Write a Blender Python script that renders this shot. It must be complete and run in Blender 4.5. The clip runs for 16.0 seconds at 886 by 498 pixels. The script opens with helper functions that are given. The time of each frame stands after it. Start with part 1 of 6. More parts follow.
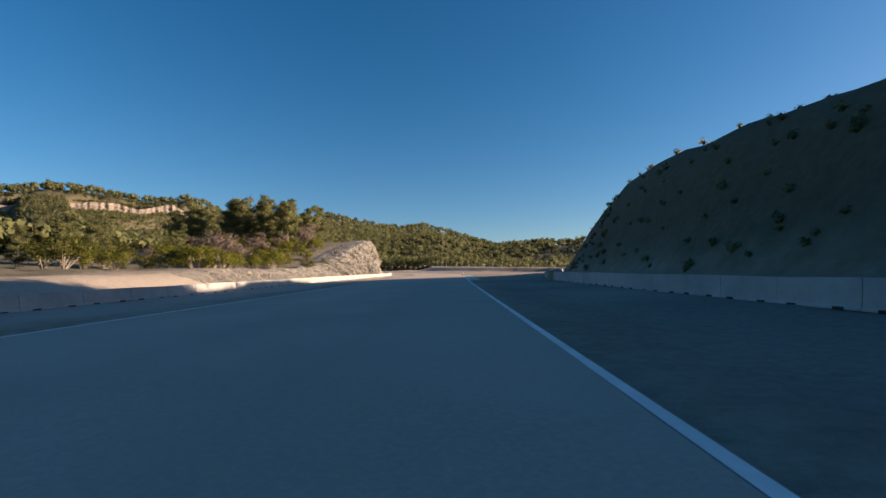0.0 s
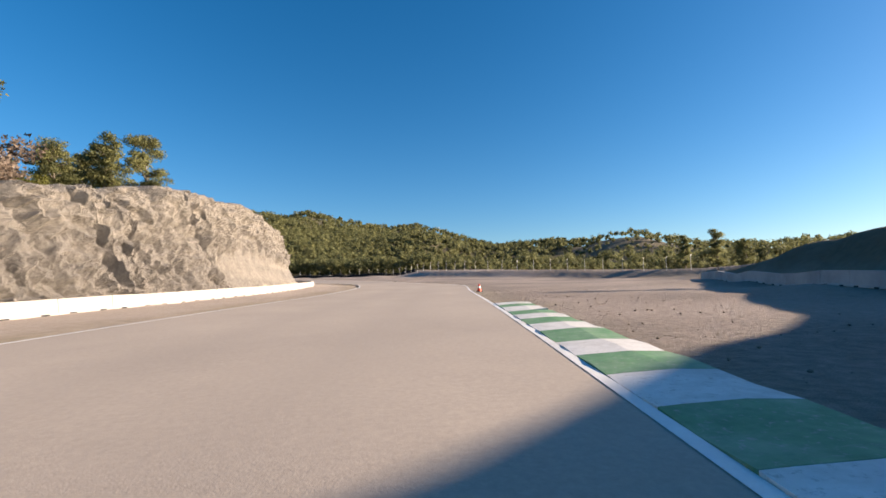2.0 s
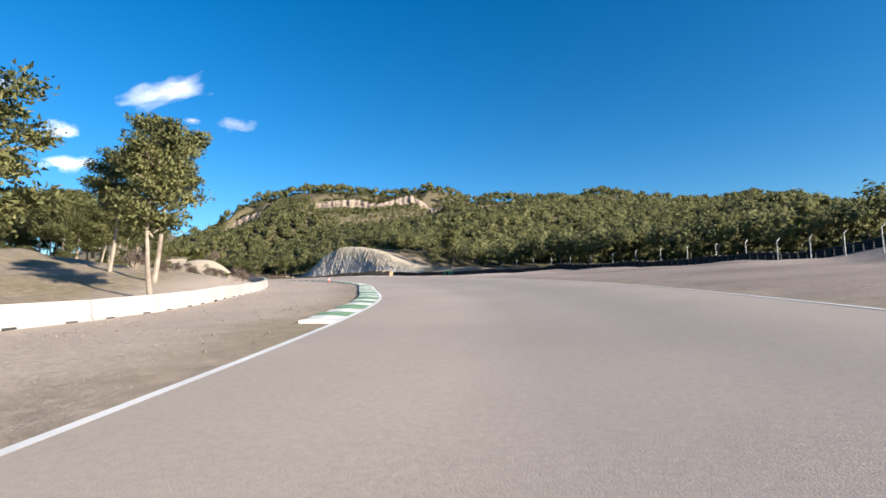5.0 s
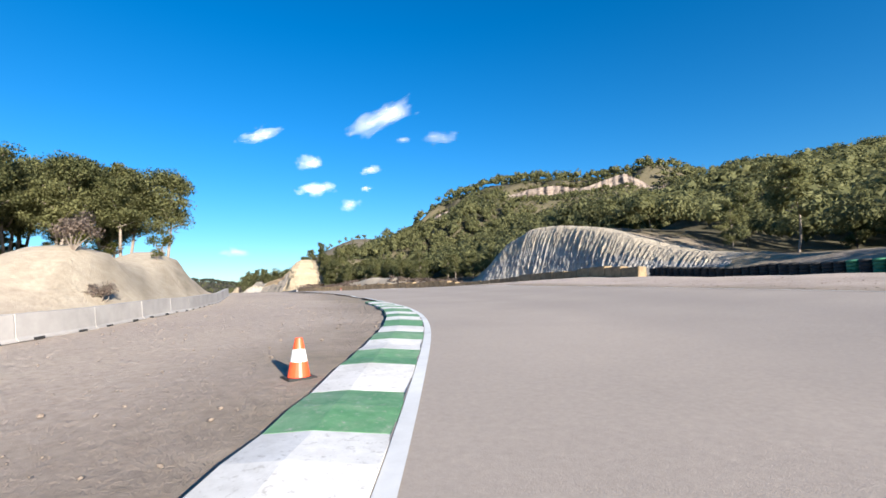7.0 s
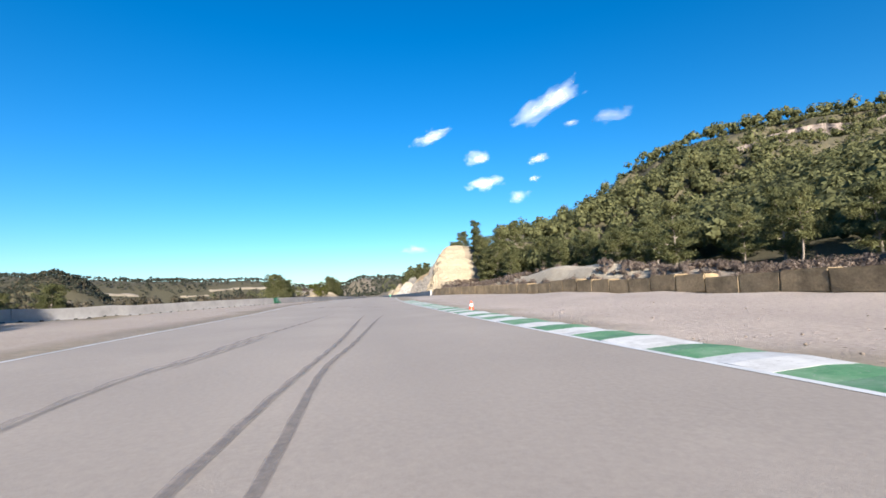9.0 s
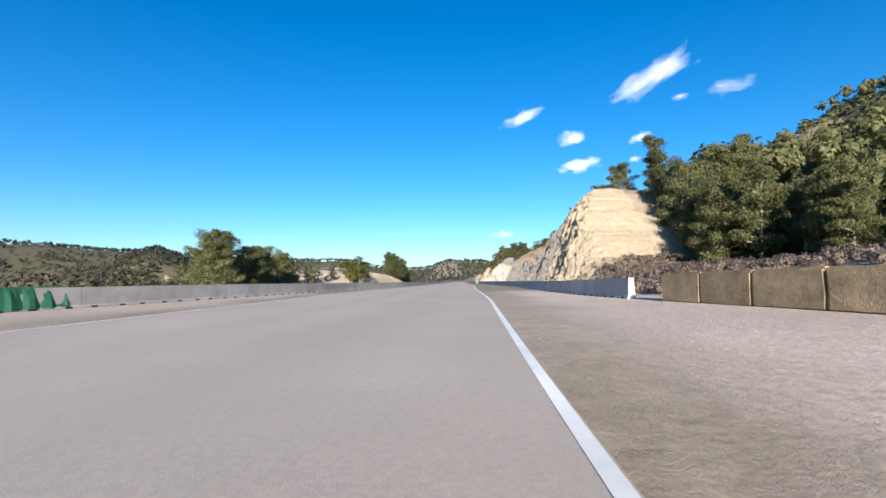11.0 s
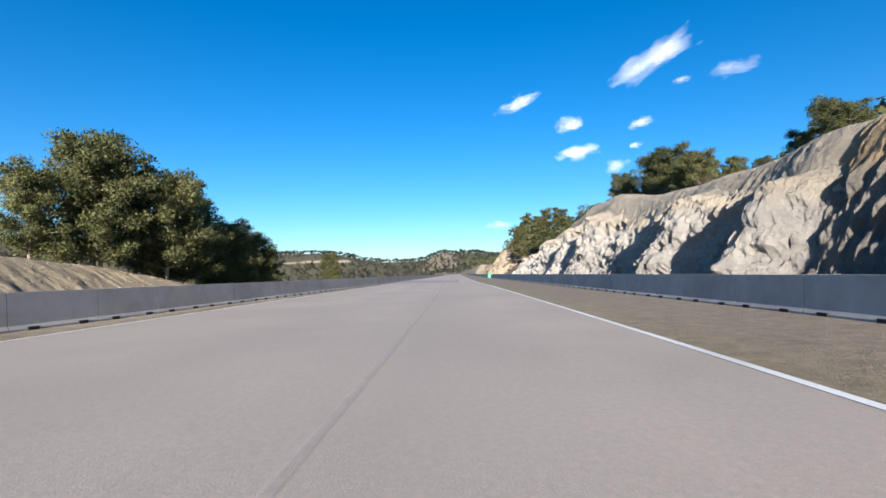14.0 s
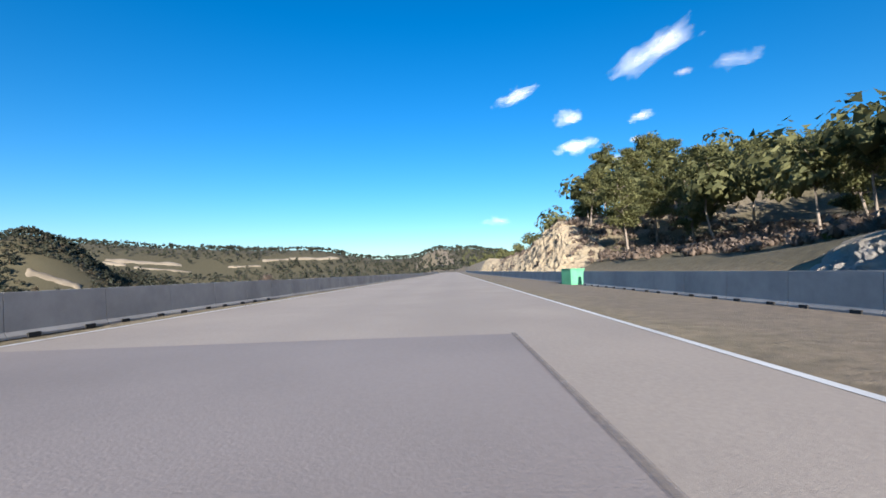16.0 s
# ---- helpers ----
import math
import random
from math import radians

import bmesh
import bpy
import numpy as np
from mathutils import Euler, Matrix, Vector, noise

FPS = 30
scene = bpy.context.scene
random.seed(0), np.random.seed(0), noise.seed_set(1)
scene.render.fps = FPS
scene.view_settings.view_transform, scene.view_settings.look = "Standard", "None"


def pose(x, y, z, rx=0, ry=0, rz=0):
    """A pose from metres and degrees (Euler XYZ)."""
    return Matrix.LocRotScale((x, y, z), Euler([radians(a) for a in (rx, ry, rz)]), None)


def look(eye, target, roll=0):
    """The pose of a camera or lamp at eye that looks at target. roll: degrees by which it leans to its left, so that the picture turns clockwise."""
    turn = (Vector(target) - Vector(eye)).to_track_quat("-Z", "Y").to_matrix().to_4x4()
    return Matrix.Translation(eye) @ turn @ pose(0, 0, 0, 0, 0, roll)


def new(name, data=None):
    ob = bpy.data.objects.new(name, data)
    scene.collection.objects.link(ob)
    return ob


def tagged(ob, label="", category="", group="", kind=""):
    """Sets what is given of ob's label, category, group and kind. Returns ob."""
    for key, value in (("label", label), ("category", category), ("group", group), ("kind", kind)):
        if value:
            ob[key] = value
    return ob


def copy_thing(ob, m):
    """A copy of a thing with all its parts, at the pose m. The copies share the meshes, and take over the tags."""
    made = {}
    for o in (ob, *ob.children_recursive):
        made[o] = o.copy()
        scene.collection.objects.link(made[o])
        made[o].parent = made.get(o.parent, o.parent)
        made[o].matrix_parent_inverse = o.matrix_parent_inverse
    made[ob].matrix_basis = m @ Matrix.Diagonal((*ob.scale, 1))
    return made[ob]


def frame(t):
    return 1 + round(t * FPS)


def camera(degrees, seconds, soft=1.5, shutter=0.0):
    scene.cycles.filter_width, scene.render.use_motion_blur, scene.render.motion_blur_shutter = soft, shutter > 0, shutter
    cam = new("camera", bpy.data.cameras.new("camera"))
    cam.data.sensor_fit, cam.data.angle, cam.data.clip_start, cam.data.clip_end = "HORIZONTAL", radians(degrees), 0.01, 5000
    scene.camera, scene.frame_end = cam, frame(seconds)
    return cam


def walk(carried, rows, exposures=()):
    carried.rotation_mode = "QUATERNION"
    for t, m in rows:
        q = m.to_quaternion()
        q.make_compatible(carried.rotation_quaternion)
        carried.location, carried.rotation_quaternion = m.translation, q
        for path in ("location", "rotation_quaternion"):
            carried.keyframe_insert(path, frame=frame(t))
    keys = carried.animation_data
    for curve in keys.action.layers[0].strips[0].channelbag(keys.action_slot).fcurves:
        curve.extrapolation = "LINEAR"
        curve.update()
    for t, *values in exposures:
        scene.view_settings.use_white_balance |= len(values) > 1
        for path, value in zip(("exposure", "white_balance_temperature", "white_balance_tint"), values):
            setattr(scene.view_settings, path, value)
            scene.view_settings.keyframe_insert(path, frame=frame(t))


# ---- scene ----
cam = camera(86.84, 16.0, soft=1.6)
PATH = [
    (0.0, pose(-3.11, 6.48, -4.90, 95.08, 1.03, -5.44)),
    (0.1, pose(-2.74, 9.82, -4.77, 95.14, 1.06, -5.50)),
    (0.2, pose(-2.37, 13.15, -4.59, 95.20, 1.09, -5.57)),
    (0.3, pose(-1.99, 16.46, -4.45, 95.25, 1.11, -5.62)),
    (0.4, pose(-1.61, 19.74, -4.32, 95.30, 1.13, -5.68)),
    (0.5, pose(-1.23, 23.02, -4.14, 95.34, 1.15, -5.72)),
    (0.6, pose(-0.86, 26.28, -4.01, 95.37, 1.17, -5.76)),
    (0.7, pose(-0.49, 29.52, -3.88, 95.40, 1.20, -5.78)),
    (0.8, pose(-0.13, 32.74, -3.74, 95.42, 1.23, -5.80)),
    (0.9, pose(0.25, 35.93, -3.56, 95.46, 1.25, -5.81)),
    (1.0, pose(0.62, 39.09, -3.43, 95.53, 1.25, -5.80)),
    (1.1, pose(1.01, 42.23, -3.30, 95.63, 1.25, -5.77)),
    (1.2, pose(1.41, 45.35, -3.16, 95.74, 1.23, -5.74)),
    (1.3, pose(1.82, 48.43, -3.03, 95.79, 1.20, -5.73)),
    (1.4, pose(2.24, 51.48, -2.90, 95.79, 1.16, -5.74)),
    (1.5, pose(2.64, 54.51, -2.76, 95.78, 1.10, -5.78)),
    (1.6, pose(3.02, 57.51, -2.63, 95.80, 1.02, -5.85)),
    (1.7, pose(3.38, 60.50, -2.50, 95.83, 0.98, -5.92)),
    (1.8, pose(3.76, 63.45, -2.36, 95.81, 1.04, -5.95)),
    (1.9, pose(4.14, 66.37, -2.23, 95.76, 1.20, -5.93)),
    (2.0, pose(4.46, 69.27, -2.10, 95.68, 1.38, -5.87)),
    (2.1, pose(4.71, 72.15, -1.96, 95.63, 1.54, -5.78)),
    (2.2, pose(4.97, 75.01, -1.83, 95.59, 1.67, -5.69)),
    (2.3, pose(5.36, 77.83, -1.69, 95.53, 1.82, -5.63)),
    (2.4, pose(5.85, 80.61, -1.56, 95.46, 2.00, -5.62)),
    (2.5, pose(6.27, 83.38, -1.47, 95.36, 2.19, -5.63)),
    (2.6, pose(6.50, 86.16, -1.34, 95.29, 2.36, -5.65)),
    (2.7, pose(6.62, 88.92, -1.20, 95.32, 2.50, -5.62)),
    (2.8, pose(6.76, 91.66, -1.07, 95.37, 2.63, -5.48)),
    (2.9, pose(6.97, 94.37, -0.94, 95.43, 2.73, -5.18)),
    (3.0, pose(7.25, 97.05, -0.85, 95.48, 2.79, -4.65)),
    (3.1, pose(7.54, 99.72, -0.72, 95.49, 2.80, -3.86)),
    (3.2, pose(7.78, 102.37, -0.57, 95.49, 2.78, -2.80)),
    (3.3, pose(7.91, 105.01, -0.48, 95.50, 2.73, -1.47)),
    (3.4, pose(7.91, 107.63, -0.35, 95.50, 2.66, 0.11)),
    (3.5, pose(7.88, 110.24, -0.25, 95.51, 2.57, 1.90)),
    (3.6, pose(7.86, 112.83, -0.16, 95.42, 2.47, 3.88)),
    (3.7, pose(7.77, 115.39, -0.02, 95.36, 2.35, 6.01)),
    (3.8, pose(7.48, 117.94, 0.07, 95.35, 2.23, 8.25)),
    (3.9, pose(7.00, 120.46, 0.16, 95.32, 2.10, 10.56)),
    (4.0, pose(6.45, 122.95, 0.30, 95.36, 1.98, 12.89)),
    (4.1, pose(5.92, 125.40, 0.40, 95.45, 1.85, 15.20)),
    (4.2, pose(5.34, 127.83, 0.54, 95.56, 1.74, 17.44)),
    (4.3, pose(4.57, 130.22, 0.63, 95.57, 1.62, 19.57)),
    (4.4, pose(3.61, 132.58, 0.76, 95.42, 1.52, 21.56)),
    (4.5, pose(2.60, 134.90, 0.84, 95.36, 1.42, 23.40)),
    (4.6, pose(1.66, 137.19, 0.93, 95.31, 1.34, 25.07)),
    (4.7, pose(0.68, 139.46, 1.07, 95.15, 1.26, 26.57)),
    (4.8, pose(-0.45, 141.70, 1.14, 95.17, 1.20, 27.89)),
    (4.9, pose(-1.71, 143.92, 1.22, 95.21, 1.14, 29.07)),
    (5.0, pose(-3.00, 146.12, 1.35, 95.15, 1.10, 30.11)),
    (5.1, pose(-4.22, 148.29, 1.43, 95.21, 1.07, 31.05)),
    (5.2, pose(-5.43, 150.46, 1.51, 95.27, 1.05, 31.92)),
    (5.3, pose(-6.77, 152.62, 1.64, 95.29, 1.05, 32.78)),
    (5.4, pose(-8.23, 154.77, 1.74, 95.41, 1.06, 33.65)),
    (5.5, pose(-9.70, 156.91, 1.83, 95.55, 1.08, 34.57)),
    (5.6, pose(-11.12, 159.01, 1.96, 95.69, 1.11, 35.58)),
    (5.7, pose(-12.55, 161.10, 2.05, 95.80, 1.17, 36.70)),
    (5.8, pose(-14.11, 163.18, 2.18, 95.85, 1.26, 37.98)),
    (5.9, pose(-15.80, 165.26, 2.32, 95.87, 1.38, 39.40)),
    (6.0, pose(-17.54, 167.28, 2.41, 95.87, 1.48, 40.87)),
    (6.1, pose(-19.27, 169.23, 2.54, 95.86, 1.54, 42.33)),
    (6.2, pose(-21.03, 171.14, 2.63, 95.85, 1.56, 43.76)),
    (6.3, pose(-22.88, 173.07, 2.76, 95.84, 1.58, 45.18)),
    (6.4, pose(-24.83, 175.01, 2.90, 95.82, 1.60, 46.60)),
    (6.5, pose(-26.83, 176.88, 2.98, 95.75, 1.60, 48.01)),
    (6.6, pose(-28.86, 178.63, 3.12, 95.62, 1.57, 49.44)),
    (6.7, pose(-30.90, 180.34, 3.25, 95.51, 1.54, 50.84)),
    (6.8, pose(-32.97, 182.14, 3.34, 95.49, 1.55, 52.16)),
    (6.9, pose(-35.08, 184.00, 3.47, 95.56, 1.60, 53.39)),
    (7.0, pose(-37.23, 185.78, 3.61, 95.67, 1.69, 54.56)),
    (7.1, pose(-39.45, 187.39, 3.74, 95.73, 1.77, 55.69)),
    (7.2, pose(-41.74, 188.88, 3.83, 95.76, 1.85, 56.77)),
    (7.3, pose(-44.09, 190.37, 3.95, 95.77, 1.87, 57.82)),
    (7.4, pose(-46.50, 191.88, 4.06, 95.77, 1.86, 58.85)),
    (7.5, pose(-48.92, 193.35, 4.17, 95.76, 1.82, 59.89)),
    (7.6, pose(-51.33, 194.74, 4.27, 95.73, 1.79, 60.94)),
    (7.7, pose(-53.76, 196.08, 4.37, 95.70, 1.75, 62.01)),
    (7.8, pose(-56.25, 197.41, 4.43, 95.67, 1.71, 63.10)),
    (7.9, pose(-58.80, 198.73, 4.54, 95.65, 1.67, 64.20)),
    (8.0, pose(-61.38, 200.00, 4.66, 95.64, 1.63, 65.30)),
    (8.1, pose(-63.93, 201.19, 4.74, 95.64, 1.59, 66.39)),
    (8.2, pose(-66.51, 202.32, 4.86, 95.65, 1.59, 67.48)),
    (8.3, pose(-69.15, 203.42, 4.99, 95.66, 1.63, 68.55)),
    (8.4, pose(-71.86, 204.52, 5.12, 95.68, 1.76, 69.61)),
    (8.5, pose(-74.57, 205.56, 5.25, 95.67, 1.93, 70.65)),
    (8.6, pose(-77.26, 206.54, 5.33, 95.64, 2.08, 71.65)),
    (8.7, pose(-79.95, 207.46, 5.44, 95.60, 2.21, 72.64)),
    (8.8, pose(-82.70, 208.36, 5.53, 95.55, 2.33, 73.61)),
    (8.9, pose(-85.50, 209.25, 5.60, 95.51, 2.44, 74.56)),
    (9.0, pose(-88.31, 210.09, 5.66, 95.49, 2.53, 75.50)),
    (9.1, pose(-91.08, 210.85, 5.67, 95.49, 2.58, 76.43)),
    (9.2, pose(-93.85, 211.56, 5.71, 95.48, 2.62, 77.36)),
    (9.3, pose(-96.66, 212.27, 5.75, 95.43, 2.63, 78.31)),
    (9.4, pose(-99.52, 212.94, 5.78, 95.35, 2.64, 79.28)),
    (9.5, pose(-102.40, 213.50, 5.82, 95.26, 2.61, 80.26)),
    (9.6, pose(-105.25, 213.91, 5.85, 95.22, 2.53, 81.21)),
    (9.7, pose(-108.10, 214.27, 5.88, 95.19, 2.42, 82.13)),
    (9.8, pose(-110.96, 214.74, 5.87, 95.15, 2.29, 82.97)),
    (9.9, pose(-113.85, 215.30, 5.90, 95.08, 2.15, 83.73)),
    (10.0, pose(-116.75, 215.78, 5.93, 94.96, 2.00, 84.38)),
    (10.1, pose(-119.64, 216.04, 5.96, 94.77, 1.84, 84.92)),
    (10.2, pose(-122.53, 216.22, 6.00, 94.58, 1.66, 85.39)),
    (10.3, pose(-125.45, 216.50, 6.04, 94.46, 1.46, 85.78)),
    (10.4, pose(-128.39, 216.90, 6.08, 94.41, 1.26, 85.81)),
    (10.5, pose(-131.34, 217.25, 6.12, 94.39, 1.07, 85.84)),
    (10.6, pose(-134.28, 217.42, 6.16, 94.34, 0.91, 85.87)),
    (10.7, pose(-137.22, 217.54, 6.20, 94.27, 0.79, 85.92)),
    (10.8, pose(-140.20, 217.80, 6.21, 94.18, 0.70, 85.97)),
    (10.9, pose(-143.20, 218.20, 6.25, 94.09, 0.64, 86.03)),
    (11.0, pose(-146.21, 218.54, 6.29, 93.99, 0.61, 86.09)),
    (11.1, pose(-149.21, 218.70, 6.33, 93.88, 0.60, 86.14)),
    (11.2, pose(-152.23, 218.81, 6.37, 93.75, 0.62, 86.17)),
    (11.3, pose(-155.27, 219.06, 6.42, 93.63, 0.67, 86.17)),
    (11.4, pose(-158.35, 219.46, 6.45, 93.51, 0.73, 86.13)),
    (11.5, pose(-161.43, 219.81, 6.47, 93.41, 0.80, 86.05)),
    (11.6, pose(-164.51, 219.97, 6.48, 93.32, 0.88, 85.92)),
    (11.7, pose(-167.60, 220.09, 6.48, 93.25, 0.96, 86.10)),
    (11.8, pose(-170.73, 220.35, 6.48, 93.21, 1.04, 86.29)),
    (11.9, pose(-173.88, 220.75, 6.48, 93.19, 1.11, 86.40)),
    (12.0, pose(-177.04, 221.09, 6.47, 93.21, 1.16, 86.46)),
    (12.1, pose(-180.21, 221.24, 6.47, 93.26, 1.19, 86.45)),
    (12.2, pose(-183.39, 221.34, 6.47, 93.28, 1.18, 86.39)),
    (12.3, pose(-186.60, 221.60, 6.47, 93.26, 1.17, 86.27)),
    (12.4, pose(-189.84, 222.03, 6.47, 93.21, 1.16, 86.13)),
    (12.5, pose(-193.10, 222.42, 6.47, 93.15, 1.16, 85.98)),
    (12.6, pose(-196.36, 222.64, 6.47, 93.12, 1.17, 85.86)),
    (12.7, pose(-199.63, 222.83, 6.47, 93.11, 1.17, 85.77)),
    (12.8, pose(-202.94, 223.20, 6.47, 93.12, 1.18, 85.71)),
    (12.9, pose(-206.27, 223.74, 6.47, 93.13, 1.18, 85.69)),
    (13.0, pose(-209.63, 224.21, 6.47, 93.15, 1.18, 85.68)),
    (13.1, pose(-212.99, 224.45, 6.47, 93.16, 1.18, 85.68)),
    (13.2, pose(-216.36, 224.66, 6.47, 93.16, 1.19, 85.68)),
    (13.3, pose(-219.77, 225.07, 6.47, 93.17, 1.20, 85.67)),
    (13.4, pose(-223.21, 225.69, 6.47, 93.17, 1.20, 85.67)),
    (13.5, pose(-226.68, 226.22, 6.47, 93.17, 1.21, 85.64)),
    (13.6, pose(-230.14, 226.48, 6.47, 93.16, 1.22, 85.60)),
    (13.7, pose(-233.63, 226.70, 6.47, 93.15, 1.24, 85.54)),
    (13.8, pose(-237.15, 227.19, 6.47, 93.13, 1.25, 85.51)),
    (13.9, pose(-240.70, 227.92, 6.47, 93.10, 1.27, 85.50)),
    (14.0, pose(-244.26, 228.50, 6.47, 93.08, 1.28, 85.51)),
    (14.1, pose(-247.84, 228.66, 6.47, 93.03, 1.28, 85.54)),
    (14.2, pose(-251.43, 228.67, 6.47, 92.99, 1.26, 85.57)),
    (14.3, pose(-255.05, 228.94, 6.47, 92.94, 1.24, 85.58)),
    (14.4, pose(-258.69, 229.49, 6.47, 92.90, 1.21, 85.58)),
    (14.5, pose(-262.34, 229.97, 6.47, 92.89, 1.18, 85.55)),
    (14.6, pose(-265.99, 230.14, 6.47, 92.91, 1.12, 85.50)),
    (14.7, pose(-269.65, 230.23, 6.47, 92.93, 1.06, 85.42)),
    (14.8, pose(-273.33, 230.57, 6.47, 92.95, 1.00, 85.32)),
    (14.9, pose(-277.03, 231.19, 6.47, 92.94, 0.96, 85.20)),
    (15.0, pose(-280.73, 231.80, 6.47, 92.93, 0.96, 85.09)),
    (15.1, pose(-284.43, 232.19, 6.47, 92.93, 1.02, 85.02)),
    (15.2, pose(-288.13, 232.46, 6.47, 92.93, 1.10, 84.98)),
    (15.3, pose(-291.86, 232.76, 6.47, 92.93, 1.18, 84.97)),
    (15.4, pose(-295.61, 233.17, 6.47, 92.92, 1.25, 84.97)),
    (15.5, pose(-299.37, 233.62, 6.47, 92.83, 1.29, 84.97)),
    (15.6, pose(-303.14, 234.06, 6.47, 92.66, 1.31, 84.96)),
    (15.7, pose(-306.91, 234.47, 6.47, 92.50, 1.33, 84.95)),
    (15.8, pose(-310.72, 234.85, 6.47, 92.47, 1.34, 84.95)),
    (15.9, pose(-314.54, 235.21, 6.47, 92.58, 1.36, 84.97)),
    (16.0, pose(-318.39, 235.55, 6.47, 92.77, 1.39, 85.00)),
]
walk(cam, PATH, exposures=[(0.0, 1.2, 8500, 20), (1.0, 1.28, 8400, 20), (1.5, 1.42, 8200, 18), (2.0, 1.52, 7700, 16), (3.5, 1.48, 7200, 12), (5.8, 1.48, 6400, 10), (8.0, 1.5, 6300, 10), (12.5, 1.4, 6200, 10), (16.0, 1.38, 6200, 10)])

# ---- light ----
SUN_AZ, SUN_EL = -95.0, 16.0
a, e = radians(SUN_AZ), radians(SUN_EL)
SUN_DIR = Vector((-math.sin(a) * math.cos(e), math.cos(a) * math.cos(e), math.sin(e)))
world = bpy.data.worlds.new("sky")
scene.world = world
world.use_nodes = True
wn, wl = world.node_tree.nodes, world.node_tree.links
sky = wn.new("ShaderNodeTexSky")
sky.sky_type, sky.sun_disc = "NISHITA", False
sky.sun_elevation, sky.sun_rotation = e, radians(-SUN_AZ)
sky.altitude, sky.air_density, sky.dust_density, sky.ozone_density = 500, 1.0, 0.9, 4.0
vivid = wn.new("ShaderNodeHueSaturation")
vivid.inputs["Saturation"].default_value = 1.3
wl.new(sky.outputs[0], vivid.inputs["Color"])
wl.new(vivid.outputs[0], wn["Background"].inputs[0])
wn["Background"].inputs[1].default_value = 0.072
sun = new("sun", bpy.data.lights.new("sun", "SUN"))
sun.data.energy, sun.data.angle, sun.data.color = 5.0, radians(0.6), (1.0, 0.89, 0.76)
sun.matrix_world = look((0, 0, 100) , Vector((0, 0, 100)) - SUN_DIR)


# ---- materials ----
def material(name, build):
    m = bpy.data.materials.new(name)
    m.use_nodes = True
    n, l = m.node_tree.nodes, m.node_tree.links
    build(n, l, n["Principled BSDF"])
    return m


def ramp(n, l, source, stops):
    r = n.new("ShaderNodeValToRGB")
    el = r.color_ramp.elements
    while len(el) < len(stops):
        el.new(0.5)
    for k, (p, c) in zip(el, stops):
        k.position, k.color = p, (*c, 1)
    l.new(source, r.inputs[0])
    return r.outputs[0]


def noise_tex(n, l, scale, detail=4, rough=0.6, stretch=None):
    c = n.new("ShaderNodeNewGeometry")
    t = n.new("ShaderNodeTexNoise")
    t.inputs["Scale"].default_value, t.inputs["Detail"].default_value, t.inputs["Roughness"].default_value = scale, detail, rough
    if stretch:
        m = n.new("ShaderNodeMapping")
        m.inputs["Scale"].default_value = stretch
        l.new(c.outputs["Position"], m.inputs[0])
        l.new(m.outputs[0], t.inputs["Vector"])
    else:
        l.new(c.outputs["Position"], t.inputs["Vector"])
    return t.outputs["Fac"]


def mix(n, l, fac, one, two, kind="MIX"):
    m = n.new("ShaderNodeMix")
    m.data_type, m.blend_type = "RGBA", kind
    for value, slot in ((fac, 0), (one, 6), (two, 7)):
        if isinstance(value, (int, float)):
            m.inputs[slot].default_value = value
        elif isinstance(value, tuple):
            m.inputs[slot].default_value = (*value, 1)
        else:
            l.new(value, m.inputs[slot])
    return m.outputs[2]


def bump(n, l, height, strength, distance, p):
    b = n.new("ShaderNodeBump")
    b.inputs["Strength"].default_value, b.inputs["Distance"].default_value = strength, distance
    l.new(height, b.inputs["Height"])
    l.new(b.outputs[0], p.inputs["Normal"])


def simple(name, dark, light, scale, rough=0.8, relief=0.0, big=0.15):
    def build(n, l, p):
        c = ramp(n, l, noise_tex(n, l, scale, 6, 0.7), [(0.3, dark), (0.7, light)])
        c = mix(n, l, 0.5, c, ramp(n, l, noise_tex(n, l, big, 3), [(0.35, tuple(v * 0.75 for v in dark)), (0.65, light)]))
        l.new(c, p.inputs["Base Color"])
        p.inputs["Roughness"].default_value = rough
        if relief:
            bump(n, l, noise_tex(n, l, scale * 2, 5), 0.6, relief, p)
    return material(name, build)


CONCRETE = simple("concrete", (0.3, 0.29, 0.28), (0.42, 0.4, 0.38), 3, 0.85, 0.004, 0.5)
WHITE = simple("white_paint", (0.6, 0.6, 0.58), (0.78, 0.78, 0.76), 5, 0.6, 0.002, 0.6)


def worn_paint(name, dark, light, scuff):
    """Kerb paint: faded, scuffed by tyres and chipped down to concrete."""
    def build(n, l, p):
        c = ramp(n, l, noise_tex(n, l, 5, 6, 0.7), [(0.3, dark), (0.7, light)])
        c = mix(n, l, ramp(n, l, noise_tex(n, l, 1.1, 6, 0.7), [(0.45, (0, 0, 0)), (0.7, (0.75, 0.75, 0.75))]), c, scuff)
        c = mix(n, l, ramp(n, l, noise_tex(n, l, 14, 5, 0.75), [(0.56, (0, 0, 0)), (0.68, (0.8, 0.8, 0.8))]), c, (0.36, 0.34, 0.31))
        l.new(c, p.inputs["Base Color"])
        p.inputs["Roughness"].default_value = 0.7
        bump(n, l, noise_tex(n, l, 12, 5), 0.5, 0.004, p)
    return material(name, build)


